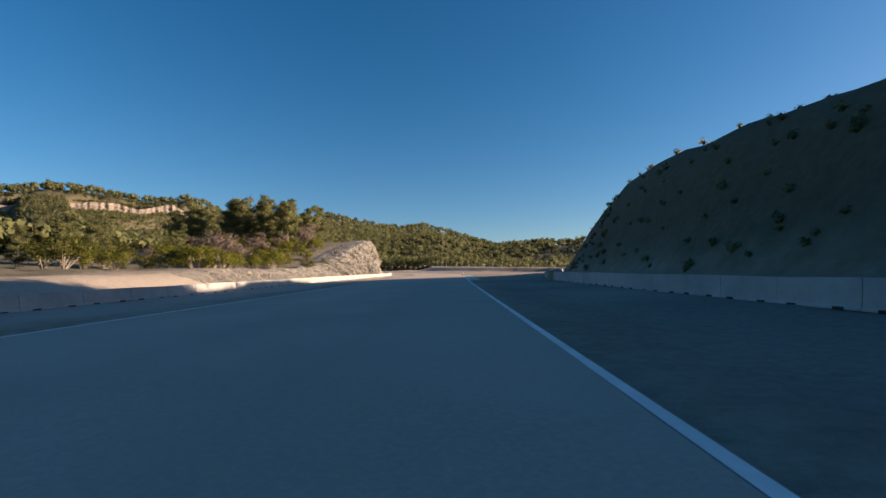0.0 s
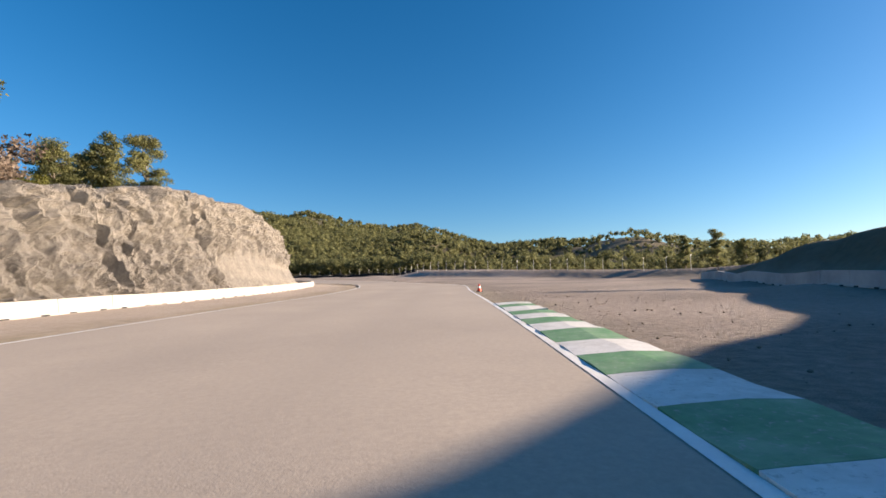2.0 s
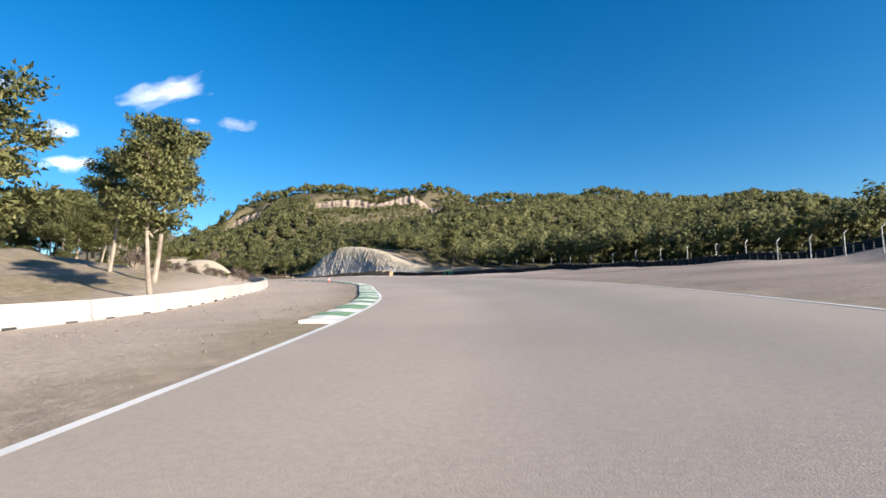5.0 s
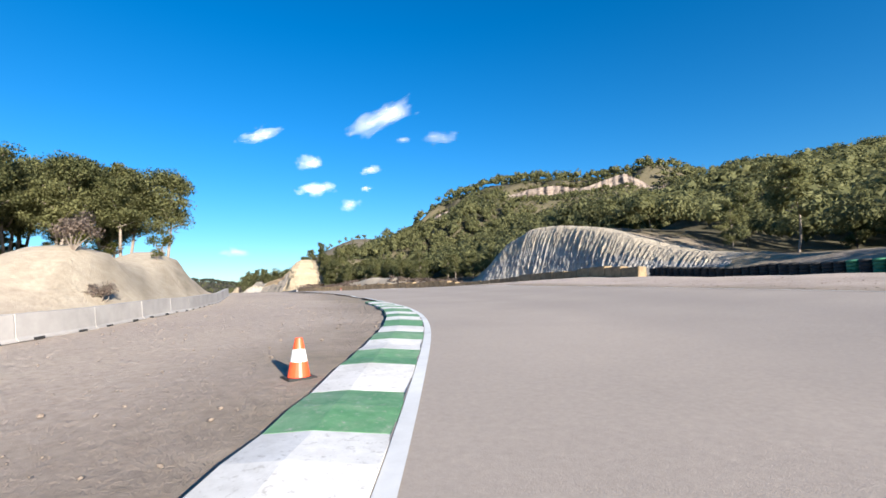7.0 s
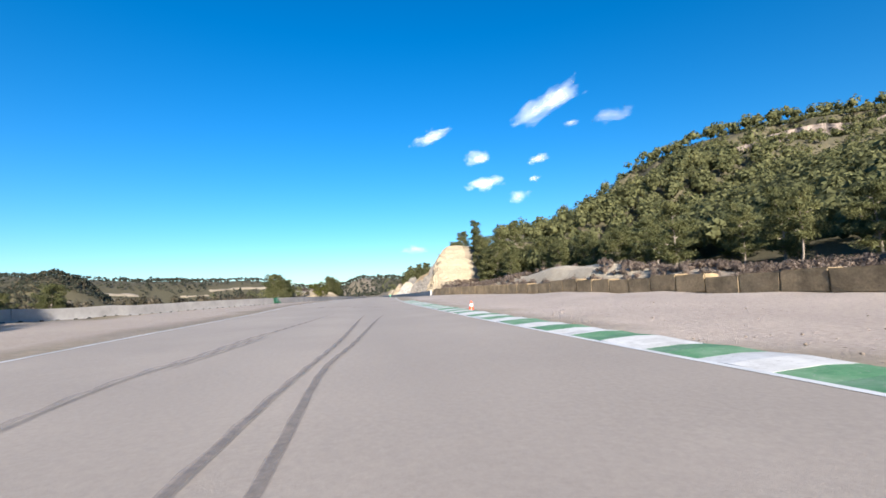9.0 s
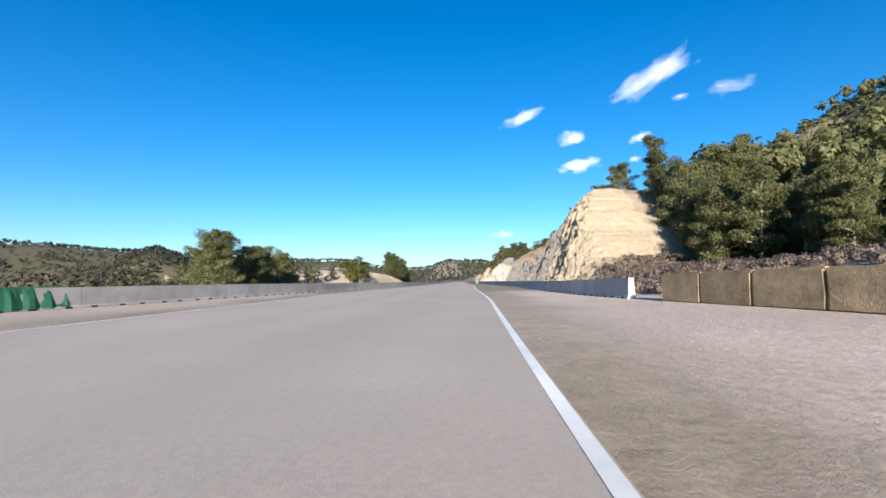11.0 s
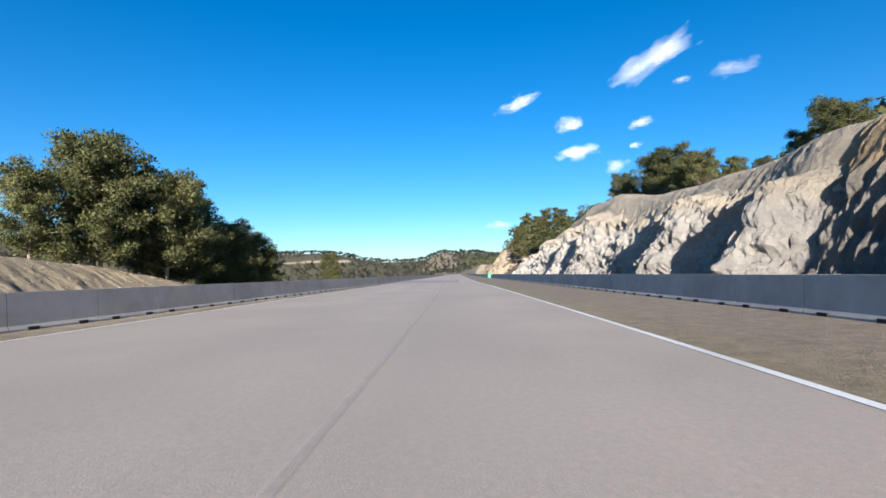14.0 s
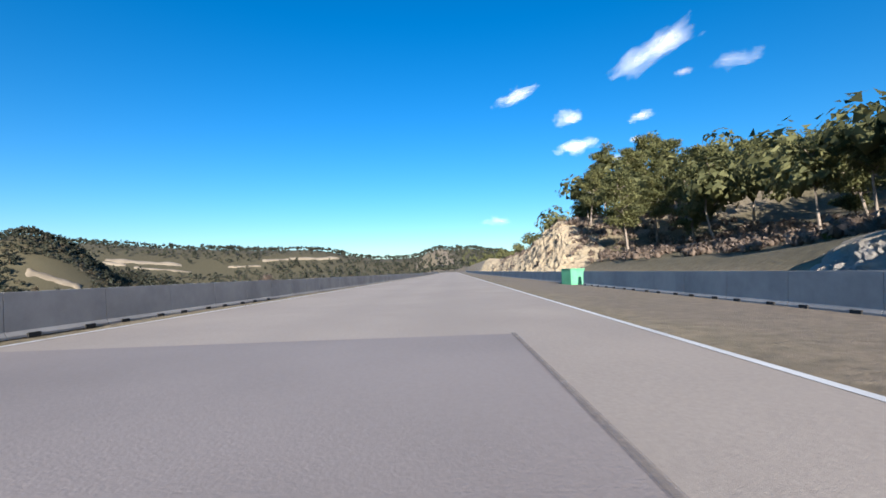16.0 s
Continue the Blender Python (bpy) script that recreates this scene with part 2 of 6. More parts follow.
GREEN = worn_paint("green_kerb_paint", (0.06, 0.19, 0.08), (0.13, 0.3, 0.14), (0.26, 0.36, 0.24))
KERB_WHITE = worn_paint("white_kerb_paint", (0.58, 0.57, 0.54), (0.74, 0.73, 0.7), (0.42, 0.41, 0.38))
STRAW = simple("straw", (0.12, 0.088, 0.05), (0.36, 0.27, 0.16), 9, 0.95, 0.03, 1.0)
RUBBER = simple("rubber", (0.012, 0.012, 0.013), (0.03, 0.03, 0.03), 6, 0.8, 0.01, 0.8)
ORANGE = simple("orange_plastic", (0.75, 0.07, 0.02), (0.9, 0.1, 0.03), 8, 0.45, 0.001, 2.0)
BARK = simple("bark", (0.13, 0.105, 0.085), (0.34, 0.29, 0.24), 6, 0.95, 0.02, 0.8)
METAL = simple("galvanised_steel", (0.35, 0.36, 0.36), (0.5, 0.5, 0.5), 7, 0.5, 0.0, 1.0)


def leaves(name, dark, mid, light):
    def build(n, l, p):
        g = n.new("ShaderNodeNewGeometry")
        c = ramp(n, l, g.outputs["Random Per Island"], [(0.0, dark), (0.55, mid), (1.0, light)])
        c = mix(n, l, 0.45, c, ramp(n, l, noise_tex(n, l, 0.25, 3), [(0.35, dark), (0.65, light)]))
        l.new(c, p.inputs["Base Color"])
        p.inputs["Roughness"].default_value = 0.7
        p.inputs["Specular IOR Level"].default_value = 0.2
        thin, both = n.new("ShaderNodeBsdfTranslucent"), n.new("ShaderNodeMixShader")
        l.new(c, thin.inputs[0])
        both.inputs[0].default_value = 0.5
        l.new(p.outputs[0], both.inputs[1])
        l.new(thin.outputs[0], both.inputs[2])
        l.new(both.outputs[0], n["Material Output"].inputs[0])
    return material(name, build)


PINE = leaves("pine_needles", (0.072, 0.086, 0.036), (0.17, 0.18, 0.076), (0.29, 0.288, 0.13))
SHRUB = leaves("shrub_leaves", (0.045, 0.055, 0.012), (0.11, 0.12, 0.025), (0.2, 0.19, 0.05))
LIME = leaves("yellow_green_leaves", (0.06, 0.075, 0.012), (0.15, 0.165, 0.025), (0.27, 0.26, 0.05))
WOODS = leaves("woodland", (0.072, 0.082, 0.038), (0.145, 0.155, 0.068), (0.24, 0.24, 0.11))
# distant haze put into the leaf colour: greyer and duller than the near woods
HAZED_WOODS = leaves("haze_greyed_woodland", (0.03, 0.037, 0.027), (0.058, 0.066, 0.048), (0.098, 0.102, 0.074))
BARE_WOODS = leaves("bare_winter_thicket", (0.042, 0.044, 0.026), (0.1, 0.088, 0.06), (0.19, 0.158, 0.115))
DRY_SCRUB = leaves("dry_scrub", (0.115, 0.088, 0.07), (0.22, 0.17, 0.14), (0.34, 0.275, 0.225))


def zone(n, name):
    t = n.new("ShaderNodeAttribute")
    t.attribute_name = name
    return t.outputs["Fac"]


def ground_look(n, l, p):
    fine = noise_tex(n, l, 2.2, 8, 0.75)
    stones = noise_tex(n, l, 9, 4, 0.7)
    wide = noise_tex(n, l, 0.12, 5, 0.65)
    soil = ramp(n, l, fine, [(0.28, (0.12, 0.095, 0.072)), (0.5, (0.25, 0.203, 0.155)), (0.72, (0.37, 0.31, 0.245))])
    gravel = ramp(n, l, stones, [(0.3, (0.21, 0.168, 0.143)), (0.5, (0.44, 0.365, 0.31)), (0.7, (0.57, 0.485, 0.415))])
    gravel = mix(n, l, 0.45, gravel, ramp(n, l, wide, [(0.35, (0.3, 0.243, 0.2)), (0.65, (0.5, 0.415, 0.35))]))
    grass = ramp(n, l, fine, [(0.3, (0.1, 0.083, 0.045)), (0.55, (0.21, 0.17, 0.1)), (0.75, (0.3, 0.25, 0.165))])
    litter = ramp(n, l, fine, [(0.3, (0.035, 0.034, 0.016)), (0.7, (0.1, 0.085, 0.045))])
    low = mix(n, l, ramp(n, l, wide, [(0.42, (0, 0, 0)), (0.62, (1, 1, 1))]), soil, grass)
    low = mix(n, l, zone(n, "grass"), low, grass)
    low = mix(n, l, zone(n, "gravel"), low, gravel)
    mud = ramp(n, l, noise_tex(n, l, 5, 7, 0.75), [(0.3, (0.07, 0.054, 0.046)), (0.52, (0.165, 0.13, 0.11)), (0.72, (0.27, 0.22, 0.188))])
    low = mix(n, l, zone(n, "mud"), low, mud)
    low = mix(n, l, zone(n, "wood"), low, litter)
    sand = ramp(n, l, fine, [(0.3, (0.33, 0.275, 0.2)), (0.7, (0.52, 0.45, 0.345))])
    low = mix(n, l, zone(n, "sand"), low, sand)
    rock = ramp(n, l, noise_tex(n, l, 0.7, 8, 0.7), [(0.3, (0.17, 0.14, 0.1)), (0.5, (0.28, 0.235, 0.17)), (0.72, (0.4, 0.35, 0.27))])
    rock = mix(n, l, zone(n, "wood"), rock, mix(n, l, 0.9, rock, litter))
    g = n.new("ShaderNodeNewGeometry")
    s = n.new("ShaderNodeSeparateXYZ")
    l.new(g.outputs["Normal"], s.inputs[0])
    steep = ramp(n, l, s.outputs["Z"], [(0.72, (1, 1, 1)), (0.9, (0, 0, 0))])
    l.new(mix(n, l, steep, low, rock), p.inputs["Base Color"])
    p.inputs["Roughness"].default_value = 0.95
    bump(n, l, noise_tex(n, l, 3.0, 8, 0.75), 0.8, 0.12, p)


def asphalt_look(n, l, p):
    c = ramp(n, l, noise_tex(n, l, 16, 6, 0.75), [(0.3, (0.28, 0.239, 0.202)), (0.7, (0.43, 0.366, 0.304))])
    c = mix(n, l, 0.4, c, ramp(n, l, noise_tex(n, l, 0.25, 5, 0.6), [(0.35, (0.28, 0.239, 0.202)), (0.65, (0.42, 0.356, 0.296))]))
    lane = ramp(n, l, zone(n, "lane"), [(0.0, (0.35, 0.35, 0.35)), (0.3, (0.0, 0.0, 0.0)), (0.42, (0.5, 0.5, 0.5)), (0.55, (0.05, 0.05, 0.05)), (0.68, (0.6, 0.6, 0.6)), (0.85, (0.0, 0.0, 0.0)), (1.0, (0.3, 0.3, 0.3))])
    c = mix(n, l, mix(n, l, noise_tex(n, l, 0.5, 4), (0.0, 0.0, 0.0), lane), c, (0.262, 0.226, 0.194))
    l.new(c, p.inputs["Base Color"])
    p.inputs["Roughness"].default_value = 0.84
    bump(n, l, noise_tex(n, l, 60, 3, 0.7), 0.5, 0.006, p)


ASPHALT = material("asphalt", asphalt_look)
GROUND = material("ground", ground_look)


# ---- mesh helpers ----
def mesh_object(name, verts, faces, mat, smooth=False):
    me = bpy.data.meshes.new(name)
    me.from_pydata([tuple(map(float, v)) for v in verts], [], [tuple(map(int, q)) for q in faces])
    if smooth:
        me.polygons.foreach_set("use_smooth", [True] * len(me.polygons))
    me.materials.append(mat)
    me.update()
    return new(name, me)


def part(name, bm, mat, parent, label=""):
    me = bpy.data.meshes.new(name)
    bm.to_mesh(me)
    bm.free()
    me.materials.append(mat)
    ob = new(name, me)
    ob.parent = parent
    return tagged(ob, label)


def box(bm, lo, hi, bevel=0.0):
    r = bmesh.ops.create_cube(bm, size=1)
    size = [h - q for q, h in zip(lo, hi)]
    mid = [(h + q) / 2 for q, h in zip(lo, hi)]
    bmesh.ops.scale(bm, verts=r["verts"], vec=size)
    bmesh.ops.translate(bm, verts=r["verts"], vec=mid)
    if bevel:
        edges = list({e for v in r["verts"] for e in v.link_edges})
        bmesh.ops.bevel(bm, geom=edges, offset=bevel, segments=2, affect="EDGES")
    return bm


def smooth(v):
    v = np.clip(v, 0, 1)
    return v * v * (3 - 2 * v)


def table(rows):
    r = sorted(rows)
    return lambda v: np.interp(v, [q[0] for q in r], [q[1] for q in r])


def spline(points, step):
    """Points at even steps along a smooth curve through the given ones."""
    p = np.array(points, float)
    q = np.vstack([2 * p[0] - p[1], p, 2 * p[-1] - p[-2]])
    out = []
    for i in range(len(p) - 1):
        k = max(2, int(np.linalg.norm(p[i + 1, :2] - p[i, :2]) / step * 3))
        t = np.linspace(0, 1, k, endpoint=False)[:, None]
        b, c, d, f = q[i:i + 4]
        out.append(0.5 * (2 * c + (d - b) * t + (2 * b - 5 * c + 4 * d - f) * t ** 2 + (3 * c - b - 3 * d + f) * t ** 3))
    out = np.vstack(out + [p[-1:]])
    s = np.concatenate([[0], np.cumsum(np.linalg.norm(np.diff(out[:, :2], axis=0), axis=1))])
    want = np.arange(0, s[-1], step)
    return np.stack([np.interp(want, s, out[:, i]) for i in range(out.shape[1])], 1)


# ---- the track: left edge x, y; right edge x, y; rise of the outer edge ----
EDGES = [
    (-19.5, -60, -9.2, -61, 0), (-8.2, 35, 1.7, 34, 0), (-4.4, 65, 5.4, 64, 0), (-2.2, 84, 7.7, 83, 0),
    (0.1, 100, 9.3, 98.5, 0), (0.9, 114, 11.0, 113.5, 0.04), (0.2, 125, 9.4, 125.5, 0.1), (-1.6, 133.5, 6.9, 134.2, 0.15), (-6.6, 146, 2.3, 149, 0.3),
    (-13.9, 159.8, -5.2, 165.5, 0.45), (-21.9, 169.85, -13.4, 177, 0.5), (-30.2, 179.2, -22.6, 187.4, 0.5),
    (-41, 188, -34.6, 197.6, 0.45), (-51, 194.2, -46.2, 204.4, 0.35), (-65, 199.2, -62.5, 210.3, 0.15), (-74, 201.5, -72.5, 212.8, 0.06),
    (-87, 202.8, -85.5, 214.5, 0), (-105, 204.1, -104, 215.6, 0), (-130, 206.3, -129.5, 217.6, 0),
    (-165, 208.4, -165, 219.9, 0), (-203, 208.1, -203, 220.7, 0), (-238, 209.6, -238, 221.8, 0), (-275, 210.1, -275, 222.0, 0), (-312, 210.4, -312, 221.7, 0), (-345, 210.6, -345, 221.9, 0), (-390, 211, -390, 222.4, 0), (-450, 211.6, -450, 223, 0), (-540, 212.4, -540, 223.9, 0), (-640, 213.4, -640, 224.9, 0), (-760, 214.6, -760, 226.2, 0), (-900, 216, -900, 227.6, 0),
]


def BEND(x):
    """Sideways swing of the second straight, which leaves the bend a little to the north of west."""
    d = np.maximum(-125.0 - np.asarray(x, float), 0)
    return 0.1 * np.where(d < 40, d * d / 80, d - 20)


def bent(points):
    return [(p[0], p[1] + float(BEND(p[0]))) for p in points]


E = spline(EDGES, 1.0)
E[:, 1] += BEND(E[:, 0])
E[:, 3] += BEND(E[:, 2])
C = (E[:, :2] + E[:, 2:4]) / 2
HALF = np.linalg.norm(E[:, 2:4] - E[:, :2], axis=1) / 2
SIDE = (E[:, 2:4] - E[:, :2]) / (2 * HALF[:, None])
RUN = np.concatenate([[0], np.cumsum(np.linalg.norm(np.diff(C, axis=0), axis=1))])


def first_near(x, y):
    return RUN[((C[:, 0] - x) ** 2 + (C[:, 1] - y) ** 2).argmin()]


# the track climbs along the first straight and through the bend, and levels out on the second straight
GRADE = 0.044 * smooth((first_near(-172, 220) - RUN) / 50)
CLIMB = np.cumsum(GRADE) * np.mean(np.diff(RUN))
CLIMB -= np.interp(first_near(3, 125) + 18, RUN, CLIMB)
CLIMB_X = table([(5, 0), (-7, 0.6), (-15, 1.3), (-26, 1.9), (-37, 2.5), (-61, 3.75), (-88, 5.0), (-122, 6.5), (-150, 7.3), (-175, 7.5)])


def nearest(x, y):
    """Index of the nearest station and the offset to the right of the middle line."""
    x, y = np.ravel(x), np.ravel(y)
    idx = np.empty(len(x), int)
    coarse = C[::4]
    for i in range(0, len(x), 20000):
        d = (x[i:i + 20000, None] - coarse[None, :, 0]) ** 2 + (y[i:i + 20000, None] - coarse[None, :, 1]) ** 2
        idx[i:i + 20000] = d.argmin(1) * 4
    best = idx.copy()
    dist = np.full(len(x), 1e18)
    for k in range(-4, 5):
        j = np.clip(idx + k, 0, len(C) - 1)
        d = (x - C[j, 0]) ** 2 + (y - C[j, 1]) ** 2
        better = d < dist
        best[better], dist[better] = j[better], d[better]
    u = (x - C[best, 0]) * SIDE[best, 0] + (y - C[best, 1]) * SIDE[best, 1]
    return best, u


def wiggle(x, y, scale, seed=0.0):
    """Cheap smooth noise between about -1 and 1."""
    x, y = np.asarray(x) / scale + seed, np.asarray(y) / scale - seed
    return (np.sin(x * 1.7 + 1.3 * np.sin(y * 1.1)) + np.sin(y * 2.1 + 1.7 * np.sin(x * 0.9 + 2)) + 0.6 * np.sin(2.9 * x - 3.3 * y + np.sin(1.9 * y))) / 2.6


# lines of the barriers, x against y or y against x
RIGHT_A = table([(-70, -3), (10, 6.8), (30, 8.8), (48, 11), (64, 15.4), (77, 20.8), (95, 28), (115, 36), (400, 60)])
LEFT_A = table([(-70, -26), (30, -15), (50, -13), (62, -11.7), (70, -10.2), (80, -8.8), (92, -7.2), (102, -5.6), (115, -4.8), (126, -5.2), (134, -7), (140, -10.5), (146, -16), (400, -60)])
HILL_A = table([(-80, 8), (0, 8), (24, 8.8), (34, 9.7), (44, 9.9), (53, 9.7), (60, 8.9), (66, 7.2), (72, 5.5), (77, 4.4), (82, 4.0), (87, 3.8), (93, 3.6), (105, 2.8), (115, 1.5), (125, 0.6), (138, 0)])
BACK_A = table([(-80, 0), (50, 0), (60, 0.15), (77, 0.12), (95, 0.1), (105, 0.05), (115, 0)])
ROCK_A = table([(30, 1.0), (46, 1.5), (66, 1.6), (74, 2.0), (82, 3.2), (90, 4.8), (98, 6), (105, 7.2), (112, 7.6), (120, 7.4), (128, 6.4), (134, 5.4), (139, 3.2), (144, 0.6), (150, 0)])
OUTER = [(36, 115), (39, 140), (31, 175), (10, 197), (-12, 207), (-44, 220), (-60, 225), (-80, 229.5), (-100, 231), (-124, 231), (-140, 230), (-154, 227.6), (-167, 226.1), (-205, 226.8), (-330, 227.2), (-900, 232)]
PLAN_OUTER = table([(p[0], p[1]) for p in OUTER[3:]])
OUTER_Y = lambda x: PLAN_OUTER(x) + BEND(x)
CUT = table([(60, 0.5), (-20, 0.6), (-34, 0.8), (-44, 1.4), (-58, 2.0), (-64, 3.4), (-69, 5.0), (-74, 6.6), (-80, 7.9), (-86, 8.1), (-91, 6.8), (-95, 4.2), (-100, 1.6), (-106, 1), (-150, 1.2), (-185, 1.5), (-192, 3.2), (-198, 8.5), (-204, 12.4), (-209, 11.4), (-213, 9.2), (-217, 8.0), (-221, 7.2), (-226, 6.8), (-238, 6.8), (-250, 6.7), (-258, 6.3), (-264, 6.0), (-271, 6.0), (-278, 6.6), (-284, 7.7), (-290, 7.9), (-296, 7.4), (-303, 6.5), (-311, 5.9), (-318, 5.0), (-326, 3.6), (-334, 1.8), (-345, 1.2), (-368, 1.6), (-378, 5.4), (-384, 7.4), (-394, 6.5), (-410, 4.5), (-450, 4), (-520, 6), (-900, 5)])
FALL = lambda x: -2.2 * smooth((-62 - x) / 92)
BANK = lambda x: 0.047 * smooth((-40 - x) / 32) * smooth((x + 183) / 60)
TILT = lambda x: BANK(x) - 0.05 * smooth((-66 - x) / 30) * smooth((x + 170) / 40)
INNER = [(-16, 150), (-20, 156), (-30.5, 168.2), (-42.5, 178.2), (-50, 183.6), (-58, 187.6), (-70, 191.4), (-84, 194.8)]
INNER_Y = table(INNER + [(-100, 197), (-2000, 200)])
PLAN_LEFT = table([(-60, 168), (-95, 176), (-120, 186), (-140, 194), (-165, 201), (-190, 204), (-205, 204.9), (-222, 206.4), (-240, 207.7), (-275, 208.5), (-312, 209.2), (-900, 213.5)])
LEFT_C = lambda x: PLAN_LEFT(x) + BEND(x)
MOUND = table([(-213, 0), (-219, 1.1), (-223, 2.2), (-228, 2.5), (-235, 2.7), (-243, 2.7), (-252, 2.6), (-259, 2.3), (-266, 1.8), (-270, 1.3), (-275, 0.6), (-281, 0)])
BROW = table([(-280, 0), (-230, 0), (-170, 1), (-100, 6), (-70, 12), (-45, 24), (-28, 37), (-12, 50), (0, 60), (30, 68), (65, 71), (100, 67), (140, 65), (200, 66), (340, 69), (420, 73), (470, 82), (490, 82), (510, 74), (535, 66), (655, 62), (1000, 45)])


def crest(x, y):
    """The long wooded mountain: its brow runs north-east from (-330, 402)."""
    q = (x + 330) * 0.804 + (y - 402) * 0.594
    w = (x + 330) * 0.594 - (y - 402) * 0.804
    near = np.clip(1 - w / np.clip(np.where(q < 0, 165 + 0.8 * q, 165 + 0.7 * q), 60, 270), 0, 1) ** 1.1
    z = BROW(q + 6 * wiggle(x, y, 40)) * np.where(w < 0, 1 - 0.3 * smooth(-w / 350), near) * smooth((q + 190) / 50)
    for q0, q1, tall, at_w in CLIFFS:
        z -= tall * np.minimum(smooth((q - q0) / 6), smooth((q1 - q) / 6)) * smooth((w - at_w + 2) / 3) * smooth((at_w + 170 - w) / 150)
    return z


CLIFFS = ((-14, 26, 10.5, 22), (50, 152, 10.5, 24), (172, 204, 9, 26))
BERM = [(4, 181), (9, 172), (17, 161), (22.5, 153.5), (30, 146), (37, 136), (43, 127), (50, 112)]


def beyond_berm(x, y):
    """Distance outside the foot of the embankment round the run-off, negative inside."""
    best, side = np.full(np.shape(x), 1e9), np.zeros(np.shape(x))
    for (ax, ay), (bx, by) in zip(BERM, BERM[1:]):
        ux, uy = bx - ax, by - ay
        t = np.clip(((x - ax) * ux + (y - ay) * uy) / (ux * ux + uy * uy), 0, 1)
        d = np.hypot(x - ax - t * ux, y - ay - t * uy)
        s = np.sign(ux * (y - ay) - uy * (x - ax))
        side = np.where(d < best, s, side)
        best = np.minimum(best, d)
    return best * side


def blob(x, y, cx, cy, rx, ry, h):
    return h * np.exp(-(((x - cx) / rx) ** 2 + ((y - cy) / ry) ** 2))


def height(x, y):
    """Height of the ground, without the small relief."""
    shape = np.shape(x)
    x, y = np.ravel(np.asarray(x, float)), np.ravel(np.asarray(y, float))
    i, u = nearest(x, y)
    half, rise = HALF[i], E[i, 4]
    z = rise * smooth((u + 2) / (half + 2)) + rise * 0.1 * np.clip(u - half, 0, 30)
    off = np.abs(u) - half
    near = smooth((75 - off) / 45)
    z += near * CLIMB[i] + (1 - near) * (CLIMB_X(x) * smooth((y - 120) / 40) - 0.044 * np.clip(143 - y, 0, 250) * smooth((x + 220) / 100) * smooth((420 - x) / 150))
    z += FALL(x) + TILT(x) * np.clip(u - 2, -7, 13)
    # first straight: hill on the right, rock on the left
    d = x - RIGHT_A(y)
    north = smooth((140 - y) / 20)
    z += north * (HILL_A(y) * smooth((d - 0.8) / np.interp(y, [40, 60, 74], [8.2, 8.6, 6.4])) + BACK_A(y) * np.clip(d - 8, 0, 30)) * smooth((90 - d) / 40)
    # extra rise added behind the hill to throw its shadow further across the track
    z += north * 11 * smooth((d - 14) / 22) * smooth((40 - y) / 18) * smooth((140 - d) / 50)
    d = LEFT_A(y) - 1.4 - x
    t = ROCK_A(y)
    z += np.where(x < 20, smooth((152 - y) / 10) * t * smooth(d / np.maximum(4.5, 0.6 * t)) * (1 - 0.45 * smooth((d - 14) / 30)), 0)
    z += np.where((x < -10) & (y < 160), 2.0 * smooth((d - 12) / 40), 0)
    # inside of the bend: sandy mound and grove
    behind = smooth((INNER_Y(x) - y - 0.6) / 2.6)
    z += behind * (blob(x, y, -62, 184, 6.5, 4, 2.6) + blob(x, y, -75, 188, 9, 4.5, 3.2) + blob(x, y, -97, 178, 22, 9, 2.0) + blob(x, y, -46, 160, 14, 12, 2.4))
    # outside of the bend and the cutting along the second straight
    d = y - OUTER_Y(x) - 2.2
    t = CUT(x)
    on = smooth((60 - x) / 30)
    z += on * t * smooth(d / np.maximum(5.0, 0.62 * t))
    z += on * np.clip(d - 12, 0, 120) * 0.05
    z += smooth((-316 - x) / 12) * smooth((x + 450) / 50) * 0.13 * np.clip(d - 2, 0, 40)
    # the run-off rises towards the bales, with a low muddy bank behind them
    z += smooth((-92 - x) / 20) * smooth((x + 175) / 25) * 0.035 * np.clip(u - half - 2, 0, 11)
    z += blob(x, y, -136, 237.5, 15, 2.0, 1.7)
    # berm right of the bend
    d = beyond_berm(x, y)
    z += 1.25 * smooth((d - 0.2) / 4.5) * smooth((70 - d) / 40) * smooth((x - 4) / 9) * smooth((y - 112) / 8)
    z += crest(x, y)
    z += blob(x, y, -620, 465, 130, 85, 66) + blob(x, y, 34, 425, 48, 50, 11) + blob(x, y, 200, 420, 110, 90, 22) + blob(x, y, 150, 440, 52, 52, 11) + blob(x, y, 192, 408, 30, 36, 9) + blob(x, y, 340, 330, 110, 120, 22) + blob(x, y, 80, 480, 80, 60, 8)
    # valley to the south-west and the hills beyond it
    d = LEFT_C(x) - 3 - y
    west = smooth((-70 - x) / 60)
    z -= west * (22 * smooth((d - 6) / 75) + 10 * smooth((d - 90) / 260))
    z += MOUND(x) * smooth((d + 1.2) / 4.4) * (1 + 0.035 * np.clip(d - 3, 0, 14)) * smooth((48 - d) / 28)
    z += blob(x, y, -802, -122, 90, 75, 76) + blob(x, y, -960, -250, 260, 120, 26) + blob(x, y, -1300, 40, 300, 160, 24) + blob(x, y, -1500, 400, 250, 200, 16) + blob(x, y, -1440, 60, 150, 100, 26) + blob(x, y, -1420, 290, 150, 120, 22) + blob(x, y, -1150, -640, 500, 220, 30)
    z += west * smooth((np.hypot(x + 250, y - 200) - 800) / 380) * smooth((OUTER_Y(x) + 250 - y) / 200) * (26 + 70 * smooth((150 - y) / 350) + 9 * wiggle(x, y, 240))
    far = smooth((off - 25) / 60)
